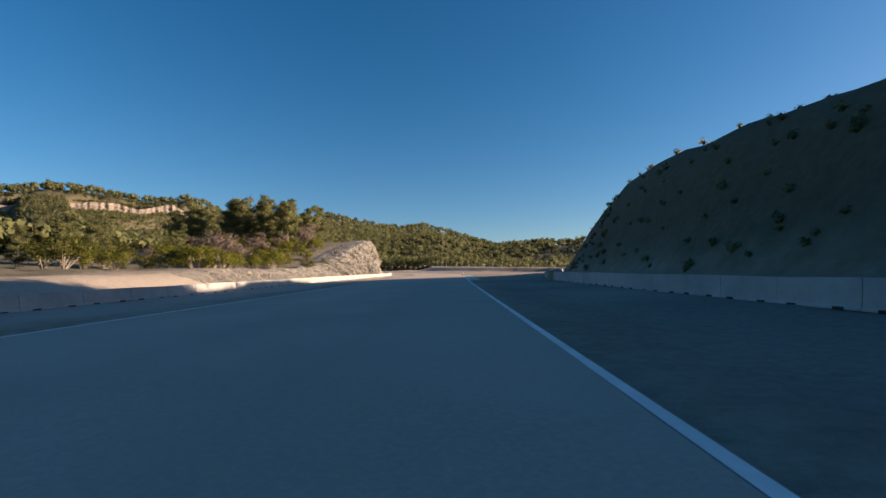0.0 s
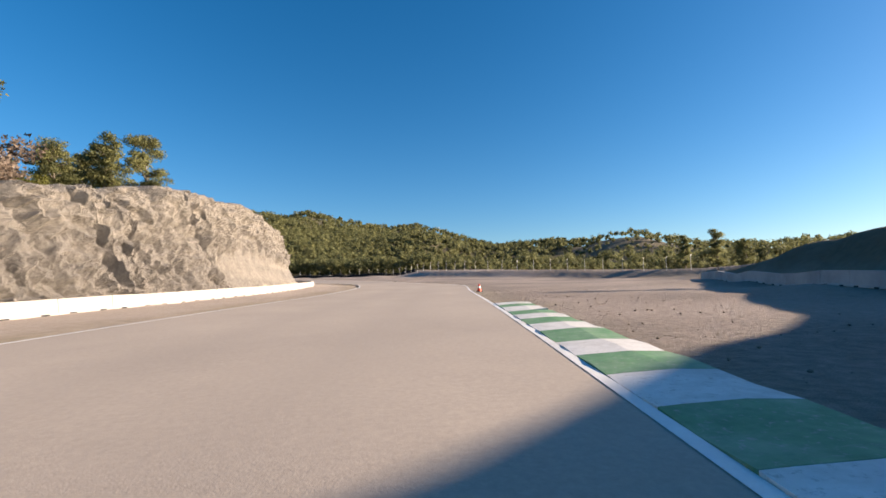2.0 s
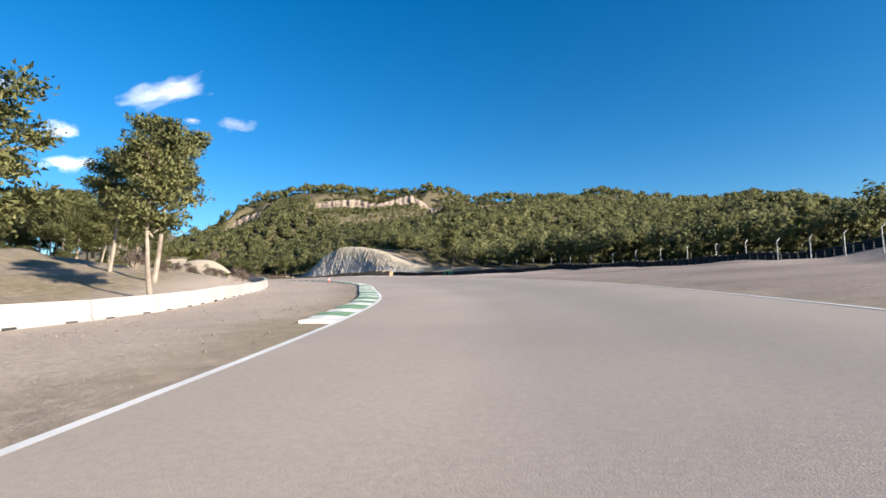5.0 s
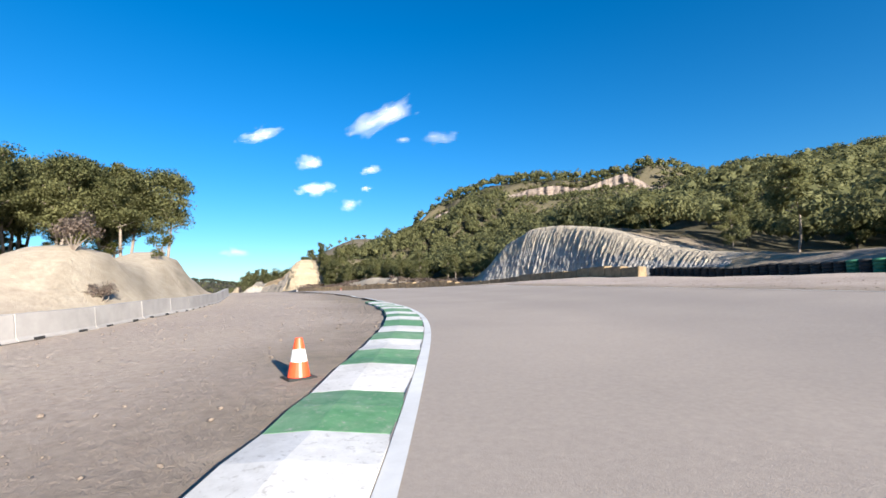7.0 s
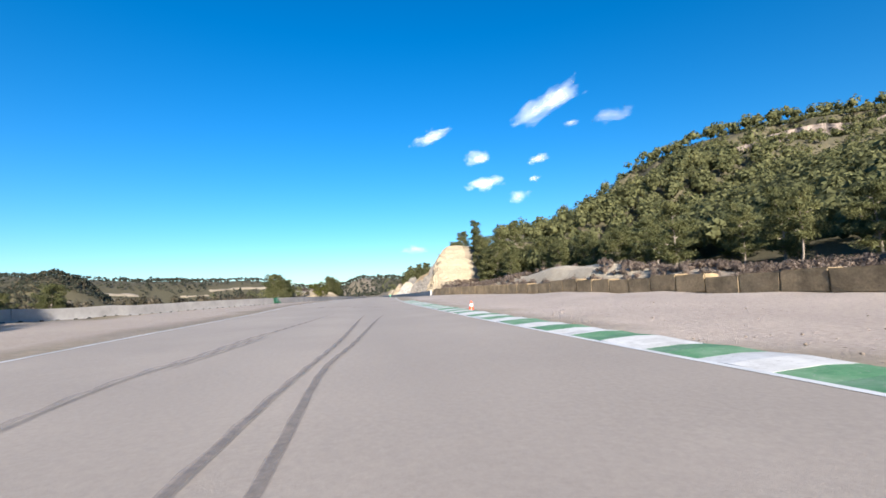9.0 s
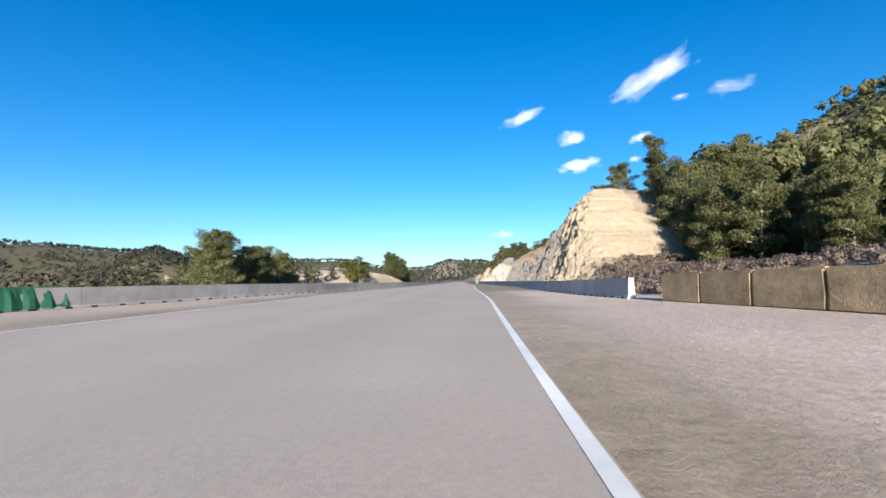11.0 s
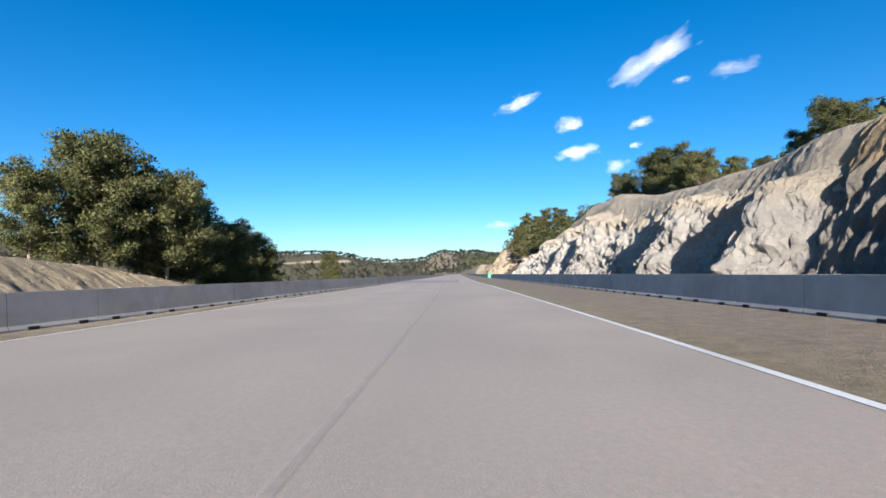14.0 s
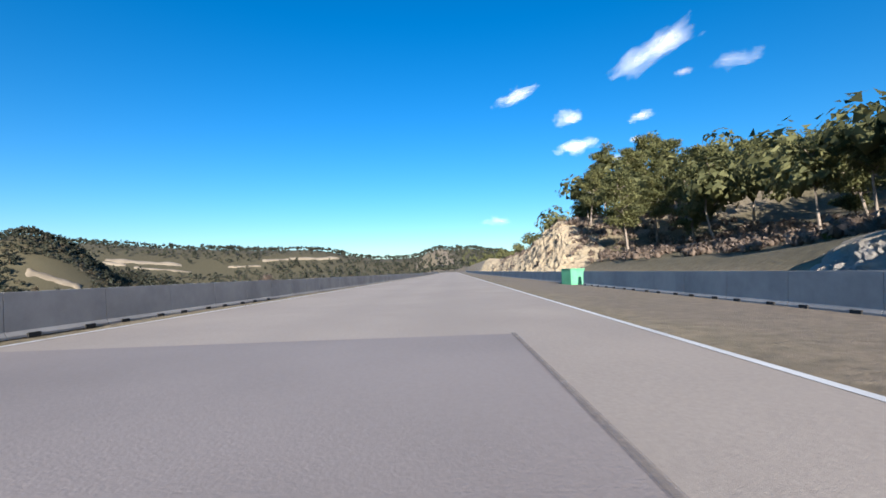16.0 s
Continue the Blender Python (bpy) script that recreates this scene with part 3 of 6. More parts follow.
    z += far * 1.6 * wiggle(x, y, 22) + far * 0.5 * wiggle(x, y, 7, 3) * (1 - smooth((x - 2) / 8) * smooth((y - 108) / 10) * smooth((220 - y) / 20))
    rugged = smooth((off - 8) / 10)
    z += rugged * 0.25 * wiggle(x, y, 3.1, 1) * (1 - smooth((x - 2) / 8) * smooth((y - 108) / 10) * smooth((220 - y) / 20))
    return z.reshape(shape)


def at(x, y):
    return float(height(np.array([x]), np.array([y]))[0])


def lines(fine_lo, fine_hi, step, far_lo, far_hi):
    out = list(np.arange(fine_lo, fine_hi + 1e-6, step))
    s, v = step, fine_hi
    while v < far_hi:
        s *= 1.09
        v += s
        out.append(v)
    s, v = step, fine_lo
    while v > far_lo:
        s *= 1.09
        v -= s
        out.insert(0, v)
    return np.array(out)


gx, gy = lines(-430, 60, 1.3, -3200, 3000), lines(-30, 262, 1.3, -3000, 3000)
X, Y = np.meshgrid(gx, gy)
Z = height(X, Y)
nx, ny = len(gx), len(gy)
i, u = nearest(X, Y)
Z = Z - (0.06 * (np.abs(u) < HALF[i] + 0.3)).reshape(Z.shape)
idx = np.arange(nx * ny).reshape(ny, nx)
quads = np.stack([idx[:-1, :-1], idx[:-1, 1:], idx[1:, 1:], idx[1:, :-1]], -1).reshape(-1, 4)
ground = mesh_object("ground", np.stack([X, Y, Z], -1).reshape(-1, 3), quads, GROUND, True)
tagged(ground, "dry soil, thin winter grass and pale marl slopes", "ground", kind="structure")


def attribute(ob, name, values):
    ob.data.attributes.new(name, "FLOAT", "POINT").data.foreach_set("value", np.ascontiguousarray(values, np.float32).ravel())


x, y = X.ravel(), Y.ravel()
off = np.abs(u) - HALF[i]
outside = y - OUTER_Y(x)
inside = INNER_Y(x) - y
bend = smooth((150 - np.hypot(x + 60, y - 190)) / 40)
gravel = smooth((14 - off) / 4) * 0.75 * (x > -190) + bend * (u > 0) * smooth((30 - off) / 6) * (outside < 1)
gravel = np.clip(gravel, 0, 1) * smooth((x + 215) / 40) * (0.25 + 0.75 * smooth((off - 1.2 - 0.8 * wiggle(x, y, 2.5)) / 1.5))
gravel = np.maximum(gravel, blob(x, y, -66, 186, 16, 5, 1.0) * (inside > -3))
grass = 0.75 * smooth((-x - 150) / 40) * smooth((20 - off) / 6)
wood = np.maximum(smooth((outside - 14) / 10) * (x < 60) * (x > -195), smooth((crest(x, y) - 1) / 2))
wood = np.maximum(wood, smooth((x - RIGHT_A(y) - 1) / 3) * (y < 118) * (x > -20))
wood = np.maximum(wood, smooth((outside - 16) / 14) * 0.6)
wood = np.maximum(wood, smooth((LEFT_C(x) - y - 40) / 40) * 0.6 * (x < -90))
wood = np.maximum(wood, smooth((np.hypot(x + 802, y + 122) - 1500) / -200) * (x < -420) * (LEFT_C(x) - y > 60))
wood = np.maximum(wood, smooth((np.hypot(x + 250, y - 200) - 420) / 150) * smooth((off - 25) / 20) * (x < -200))
wood = np.maximum(wood, smooth((LEFT_C(x) - y - 8) / 8) * 0.85 * (x < -100) * (x > -222))
wood = np.maximum(wood, 0.75 * smooth((LEFT_A(y) - x - 7) / 4) * (y < 150) * (y > 20) * (x > -120))
wood = np.maximum(wood, 0.8 * smooth((-314 - x) / 8) * smooth((outside - 3.5) / 3) * (CUT(x) < 3.5))
sand = np.clip(blob(x, y, -65, 185.2, 11, 4.5, 1.7) * (inside > 0) + blob(x, y, -78, 188.6, 8, 3, 1.4) * (inside > 0) + smooth(MOUND(x) / 1.2) * smooth((LEFT_C(x) - y + 1) / 2) * smooth((17 - LEFT_C(x) + y) / 6) + blob(x, y, -136, 237, 16, 2.6, 1.6), 0, 1)
mud = 0.95 * smooth((x + 34 + 5 * wiggle(x, y, 6)) / 22) * (u > 0) * smooth((off - 0.3) / 0.8) * (0.72 + 0.28 * wiggle(x, y, 5, 2)) * smooth((120 - off) / 40)
mud = np.maximum(mud, 0.42 * (u < 0) * smooth((off - 0.2) / 0.6) * smooth((3.2 + 1.5 * wiggle(x, y, 4) - off) / 2.5) * (x < -20) * (x > -190))
mud = np.maximum(mud, 0.6 * (u > 0) * smooth((off - 0.3) / 0.8) * (x < -190) * (0.8 + 0.2 * wiggle(x, y, 3, 4)) * smooth((8 - off) / 2))
for name, values in (("sand", sand), ("mud", np.clip(mud, 0, 1)), ("gravel", np.clip(gravel, 0, 1)), ("grass", grass), ("wood", np.clip(wood, 0, 1))):
    attribute(ground, name, values)


def strip(name, left, right, mat, lift, label, category, across=1, parent=None):
    """A ribbon on the ground between two rows of points."""
    rows = []
    for k in range(across + 1):
        p = left + (right - left) * k / across
        rows.append(np.column_stack([p, height(p[:, 0], p[:, 1]) + lift]))
    v = np.stack(rows, 1).reshape(-1, 3)
    n, w = len(left), across + 1
    f = [(a * w + b, a * w + b + 1, (a + 1) * w + b + 1, (a + 1) * w + b) for a in range(n - 1) for b in range(across)]
    ob = mesh_object(name, v, f, mat, True)
    if parent:
        ob.parent = parent
    return tagged(ob, label, category, kind="structure" if category else "")


road = strip("road", E[:, :2], E[:, 2:4], ASPHALT, 0.03, "sun-bleached grey asphalt race track", "road", 10)
attribute(road, "lane", np.tile(np.linspace(0, 1, 11), len(E)))
strip("edge_line", E[:, :2] + SIDE * 0.02, E[:, :2] + SIDE * 0.15, WHITE, 0.036, "white painted line along the track edge", "road marking")
strip("edge_line", E[:, 2:4] - SIDE * 0.15, E[:, 2:4] - SIDE * 0.02, WHITE, 0.036, "white painted line along the track edge", "road marking")


# ---- kerbs of green and white blocks ----
def station(x, y):
    return int(nearest(np.array([x]), np.array([y]))[0][0])


def kerb(a, b, sign, width, label):
    i0, i1 = sorted((station(*a), station(*b)))
    base = new("kerb")
    tagged(base, label, "kerb", "striped kerbs")
    length = 1.2
    edge = E[i0:i1 + 1, 2:4] if sign > 0 else E[i0:i1 + 1, :2]
    side = SIDE[i0:i1 + 1] * sign
    s = np.concatenate([[0], np.cumsum(np.linalg.norm(np.diff(edge, axis=0), axis=1))])
    for k in range(int(s[-1] / length)):
        at_s = np.linspace(k * length, (k + 1) * length - 0.01, 3)
        p = np.stack([np.interp(at_s, s, edge[:, j]) for j in (0, 1)], 1)
        q = np.stack([np.interp(at_s, s, side[:, j]) for j in (0, 1)], 1)
        verts = []
        for off, up in ((-0.01, -0.05), (-0.01, 0.04), (0.18, 0.055), (width * 0.6, 0.085), (width, 0.07), (width, -0.08)):
            r = p + q * off
            verts.append(np.column_stack([r, height(r[:, 0], r[:, 1]) + up]))
        v = np.stack(verts, 1).reshape(-1, 3)
        f = [(m * 6 + n, m * 6 + n + 1, (m + 1) * 6 + n + 1, (m + 1) * 6 + n) for m in range(2) for n in range(5)] + [tuple(range(6)), tuple(range(17, 11, -1))]
        ob = mesh_object("kerb_block", v, f, GREEN if k % 2 else KERB_WHITE)
        ob.parent = base
    return base


kerb((4.1, 56.2), (7.7, 86.5), 1, 1.15, "green and white striped concrete kerb beside the straight")
kerb((-11, 155), (-59, 197.5), -1, 0.9, "green and white striped concrete kerb inside the bend")
kerb((-90, 215), (-138, 219), 1, 1.15, "green and white striped concrete kerb at the bend exit")


# ---- concrete barriers ----
def barrier_module():
    base = new("concrete_barrier")
    bm = bmesh.new()
    outline = [(-0.2, 0), (-0.2, 0.05), (-0.15, 0.14), (-0.11, 0.92), (0.11, 0.92), (0.15, 0.14), (0.2, 0.05), (0.2, 0)]
    ends = []
    for x in (-1.34, 1.34):
        ends.append([bm.verts.new((x, y, z)) for y, z in outline])
    for k in range(8):
        bm.faces.new((ends[0][k], ends[0][(k + 1) % 8], ends[1][(k + 1) % 8], ends[1][k]))
    bm.faces.new(ends[0][::-1])
    bm.faces.new(ends[1])
    part("body", bm, CONCRETE, base)
    # solid dark blocks stand in for the shade inside the two drain notches
    for x in (-0.75, 0.75):
        bm = bmesh.new()
        box(bm, (x - 0.16, -0.222, -0.02), (x + 0.16, 0.222, 0.085), 0.012)
        part("foot", bm, RUBBER, base, "dark block drawn for the shaded drain slot")
    return base


MODULE = barrier_module()
first = [True]


def barriers(points, label, group, tall=1.0):
    p = spline(points, 2.7)
    for a, b in zip(p, p[1:]):
        m = (a + b) / 2
        d = b - a
        za, zb = at(a[0], a[1]), at(b[0], b[1])
        mat = Matrix.Translation((m[0], m[1], (za + zb) / 2)) @ Matrix.Rotation(math.atan2(d[1], d[0]), 4, "Z") @ Matrix.Rotation(-math.atan2(zb - za, 2.7), 4, "Y")
        if first[0]:
            ob = MODULE
            ob.matrix_basis = mat
            first[0] = False
        else:
            ob = copy_thing(MODULE, mat)
        ob.scale = (1, 1, tall)
        tagged(ob, label, "barrier", group)
    return tuple(p[-1])


barriers([(4.6, -8), (6.8, 10), (8.8, 30), (11, 48), (15.4, 64), (20.8, 77), (28, 95), (36, 115)], "grey concrete barrier block below the shaded hill", "barriers of the first straight", 0.82)
barriers([(-17.4, 10), (-15, 30), (-13, 50), (-11.7, 62), (-8.8, 80), (-7.2, 92), (-5.6, 102), (-4.8, 115), (-5.2, 126), (-7, 134), (-10.5, 140), (-16, 146)], "sunlit pale low concrete barrier block below the rock", "barriers below the rock", 0.62)
barriers([(-16.4, 147.4)] + INNER[1:], "pale low concrete barrier block inside the bend", "barriers inside the bend", 0.65)
LEFT_END = barriers(bent([(-95, 176), (-120, 186), (-140, 194), (-165, 201), (-190, 204), (-205, 204.9), (-222, 206.4), (-240, 207.7), (-275, 208.5), (-312, 209.2), (-344, 209.5)]), "grey concrete barrier block along the straight", "barriers of the second straight")
barriers(bent([(-166, 226.0), (-185, 226.4), (-205, 226.8), (-235, 226.9), (-270, 227.0), (-310, 227.1), (-349.9, 227.3)]), "grey concrete barrier block along the straight", "barriers of the second straight")


def barrier_run(points, label):
    """The far end of a barrier, block after block in one mesh."""
    p = spline(points, 2.7)
    outline = [(-0.2, 0), (-0.2, 0.05), (-0.15, 0.14), (-0.11, 0.92), (0.11, 0.92), (0.15, 0.14), (0.2, 0.05), (0.2, 0)]
    v, f = [], []
    for a, b in zip(p, p[1:]):
        d = (b - a) / np.linalg.norm(b - a)
        side = np.array([d[1], -d[0]])
        n = len(v)
        for end in (a + d * 0.02, b - d * 0.02):
            for o, h in outline:
                q = end + side * o
                v.append((q[0], q[1], at(q[0], q[1]) + h - 0.02))
        f += [(n + k, n + (k + 1) % 8, n + 8 + (k + 1) % 8, n + 8 + k) for k in range(8)]
        f += [tuple(range(n, n + 4)) + tuple(range(n + 4, n + 8)), tuple(range(n + 15, n + 7, -1))]
    me = bpy.data.meshes.new("far_barrier")
    me.from_pydata([tuple(map(float, q)) for q in v], [], f)
    me.materials.append(CONCRETE)
    return tagged(new("far_barrier", me), label, "barrier", kind="stuff")


barrier_run([LEFT_END] + bent([(-430, 210.2), (-620, 211.6)]), "distant grey concrete barrier blocks along the straight")
barrier_run(bent([(-351.6, 227.4), (-430, 228), (-620, 229.6)]), "distant grey concrete barrier blocks below the cutting")

# ---- rock faces with their gullies ----
def rock_look(name, dark, mid, light, layers, grey, upper=None, start=0.5):
    def build(n, l, p):
        c = ramp(n, l, noise_tex(n, l, 0.9, 8, 0.72), [(0.3, dark), (0.5, mid), (0.7, light)])
        streak = noise_tex(n, l, 1.0, 6, 0.7, (1.6, 1.6, 0.25))
        c = mix(n, l, 0.45, c, ramp(n, l, streak, [(0.4, dark), (0.56, light)]))
        c = mix(n, l, 0.35, c, ramp(n, l, noise_tex(n, l, 5.0, 6, 0.75), [(0.4, dark), (0.6, light)]))
        bed = noise_tex(n, l, 1.0, 5, 0.6, (0.06, 0.06, layers))
        c = mix(n, l, 0.35, c, ramp(n, l, bed, [(0.4, grey), (0.6, light)]))
        if upper:
            high = ramp(n, l, noise_tex(n, l, 1.3, 8, 0.7), [(0.3, tuple(v * 0.62 for v in upper)), (0.65, upper)])
            c = mix(n, l, ramp(n, l, zone(n, "strata"), [(start, (0, 0, 0)), (start + 0.12, (1, 1, 1))]), c, high)
        l.new(c, p.inputs["Base Color"])
        p.inputs["Roughness"].default_value = 0.95
        bump(n, l, noise_tex(n, l, 2.2, 10, 0.8), 1.0, 0.32, p)
    return material(name, build)


PALE_MARL = rock_look("pale_marl", (0.075, 0.067, 0.058), (0.195, 0.175, 0.153), (0.31, 0.282, 0.248), 1.4, (0.19, 0.178, 0.166), (0.3, 0.272, 0.236))
GREY_MARL = rock_look("grey_marl", (0.085, 0.077, 0.068), (0.165, 0.15, 0.132), (0.27, 0.242, 0.208), 0.8, (0.17, 0.16, 0.15), (0.36, 0.265, 0.15), 0.62)
OCHRE_MARL = rock_look("ochre_marl", (0.22, 0.17, 0.1), (0.35, 0.28, 0.18), (0.48, 0.4, 0.28), 1.0, (0.3, 0.25, 0.18))
WHITE_MARL = rock_look("white_marl", (0.2, 0.185, 0.165), (0.34, 0.315, 0.28), (0.47, 0.44, 0.39), 0.7, (0.25, 0.24, 0.235), (0.44, 0.385, 0.3))


def ridged(v, seed):
    """Sharp ribs and round gullies along v, uneven in width and depth."""
    w = v + 0.8 * np.sin(v * 0.43 + 3 * seed) + 0.35 * np.sin(v * 0.83 + seed) + 0.2 * np.sin(v * 2.3 + 2 * seed)
    a = 1 - np.abs(np.sin(w * 1.9 + seed))
    b = 1 - np.abs(np.sin(w * 4.3 + 1.7 * seed + 0.6 * np.sin(v * 0.41)))
    return 0.7 * a + 0.3 * b


def clefts(v):
    """Broad rounded ribs parted by narrow clefts, uneven in width and depth."""
    w = v + 0.3 * np.sin(v * 1.7) + 0.2 * np.sin(v * 0.6 + 1)
    k, w = np.floor(w), w - np.floor(w)
    depth = 0.45 + 0.55 * np.abs(np.sin(k * 2.3 + 0.7))
    return 1 - depth * (1 - smooth(np.minimum(w, 1 - w) / 0.15))


def crag(s, z, scale, seed):
    """Broken rock: noise of several octaves over the face."""
    return np.array([noise.fractal(Vector((p / scale, seed, q / scale)), 0.75, 2.1, 5) for p, q in zip(s, z)])


def saw(v):
    """Ledges: slow rise and quick fall, uneven in thickness."""
    v = v + 0.3 * np.sin(v * 1.7) + 0.2 * np.sin(v * 4.1)
    v = v - np.floor(v)
    return np.where(v < 0.8, v / 0.8, (1 - v) / 0.2)


def rock_face(name, toe, inward, run, rows, deep, rib, mat, label, seed, rake=0.0, ledge=0.0, dip=0.1, chunk=0.6, calm=0.0, apron=0.0, grooves=False, butt=0.0, proud=0.3):
    """A gullied face over the ground: toe points, unit vectors into the slope, depth of the face in plan."""
    n = len(toe)
    s = np.concatenate([[0], np.cumsum(np.linalg.norm(np.diff(toe, axis=0), axis=1))])
    ends = np.minimum(smooth(s / 4), smooth((s[-1] - s) / 4))
    foot = height(toe[:, 0], toe[:, 1])
    crown = height(*(toe + inward * run * 0.75).T)
    cols, strata = [], []
    for k in range(rows):
        t = k / (rows - 1)
        p = toe + inward * run * t
        z = height(p[:, 0], p[:, 1])
        fade = smooth(t / 0.08) * smooth((1.0 - t) / 0.16) * ends
        lean = s + rake * t + 0.5 * np.sin(t * 3 + seed) + (0.45 * wiggle(s, t * 7, 2.2, seed) if grooves else 0.1 * min(rib, 1.4) * wiggle(s, t * 6, 1.3, seed))
        patchy = (0.85 - 0.6 * smooth((s - 26) / 14) + 0.15 * wiggle(s, z, 4.0, seed) if grooves else 0.55 + 0.45 * wiggle(s, z * 1.5, 5.0, seed + 1))
        buttress = butt * (0.5 + 0.5 * np.sin(s / 1.75 + 1.3 * np.sin(s / 4.3 + seed) + 0.25 * np.sin(z))) ** 1.5
        g = (clefts(lean / rib) if grooves else ridged(lean / rib, seed)) * (0.45 + 0.55 * np.sin(math.pi * min(1, t * 1.15))) * patchy
        large, fine = crag(s, z, 2.4, seed), crag(s, z, 0.55, seed + 20)
        rough = 0.42 * large + 0.58 * fine
        steps = ledge * saw(z * 0.9 + dip * s + 0.6 * large) * 0.6
        blocks = ledge * np.array([noise.cell(Vector((p0, seed, p1))) for p0, p1 in zip((s + 0.6 * fine + 0.3 * z) / 1.3, (z + 0.3 * fine + dip * s) / 0.75)])
        layer = (z - foot) / np.maximum(crown - foot, 1.0) + 0.12 * wiggle(s, z, 9.0, seed + 6) + 0.04 * wiggle(s, z, 1.1, seed)
        strata.append(layer)
        d = fade * (proud + (deep * g + buttress + chunk * rough + steps + blocks) * (1 - calm * smooth((layer - 0.62) / 0.14)) * (1 if not apron else 1 - 0.85 * smooth((s - 27) / 8) * smooth((apron + 0.14 - layer) / 0.14))) - 0.15 * (1 - fade)
        cols.append(np.column_stack([p - inward * (d * 0.75)[:, None], z + d * 0.25]))
    v = np.stack(cols, 1).reshape(-1, 3)
    i = np.arange(n * rows).reshape(n, rows)
    f = np.stack([i[:-1, :-1], i[1:, :-1], i[1:, 1:], i[:-1, 1:]], -1).reshape(-1, 4)
    ob = mesh_object(name, v, f, mat)
    attribute(ob, "strata", np.stack(strata, 1))
    return tagged(ob, label, "rock face", kind="structure")


def along_x(x0, x1, step=0.3):
    x = np.arange(x0, x1, -step)
    return np.column_stack([x, OUTER_Y(x) + 2.0]), np.tile([0.0, 1.0], (len(x), 1))


y = np.arange(72, 147, 0.14)
toe = np.column_stack([LEFT_A(y) - 1.2, y])
tan = np.gradient(toe, axis=0)
tan /= np.linalg.norm(tan, axis=1)[:, None]
inw = np.column_stack([-tan[:, 1], tan[:, 0]])
rock_face("rock_outcrop", toe, inw, 7.5, 90, 2.3, 2.1, PALE_MARL, "sunlit pale layered marl outcrop cut by the track", 1.0, 1.8, 0.34, 0.06, 0.75, 0.0, 0.3, True, 0.0, 0.3)
y = np.arange(40, 75, 0.2)
toe = np.column_stack([LEFT_A(y) - 1.0, y])
rock_face("rock_ledge", toe, np.tile([-1.0, 0.0], (len(y), 1)), 5.0, 30, 0.35, 1.3, PALE_MARL, "low pale marl ledge behind the barrier", 9.0, 1.0, 0.3, 0.1, 0.5)
toe, inw = along_x(-54, -97, 0.15)
rock_face("gullied_slope", toe, inw, 9.5, 46, 0.4, 0.36, WHITE_MARL, "whitish eroded slope with close gullies", 2.0, 1.5, 0.0, 0.1, 0.22, 0.3)
toe, inw = along_x(-188, -212, 0.2)
rock_face("ochre_cliff", toe, inw, 11.5, 56, 0.6, 1.7, OCHRE_MARL, "ochre sandy cliff end with weathered ribs", 3.0, 1.5, 0.12, 0.15, 0.6)
toe, inw = along_x(-205, -262, 0.085)
rock_face("grey_cliff", toe, inw, 9.0, 72, 0.5, 0.5, GREY_MARL, "grey brown cliff with sharp raking gullies", 4.0, 1.4, 0.08, 0.3, 0.46, 0.7, 0.0, False, 0.8)
toe, inw = along_x(-257, -336, 0.11)
rock_face("white_cliff", toe, inw, 8.0, 72, 0.5, 0.9, WHITE_MARL, "whitish cliff with broken grey ledges", 5.0, 1.6, 0.26, 0.22, 0.5, 0.85, 0.0, False, 1.7)
toe, inw = along_x(-366, -406, 0.3)
rock_face("ochre_cliff", toe, inw, 7.5, 34, 0.9, 2.0, OCHRE_MARL, "ochre rock outcrop above the barrier", 6.0, 1.0, 0.2, 0.1)
toe, inw = along_x(-385, -520, 0.6)
rock_face("ochre_cliff", toe, inw, 7.0, 20, 0.8, 2.2, OCHRE_MARL, "distant pale cutting beside the straight", 7.0)
x = np.arange(-215, -279, -0.1)
toe = np.column_stack([x, LEFT_C(x) - 1.8])
rock_face("sandy_bank", toe, np.tile([0.0, -1.0], (len(x), 1)), 7.2, 44, 0.26, 0.5, OCHRE_MARL, "sandy bank with fine gullies behind the barrier", 8.0, 1.6, 0.0, 0.1, 0.12, 0.0, 0.0, False, 0.0, 0.16)


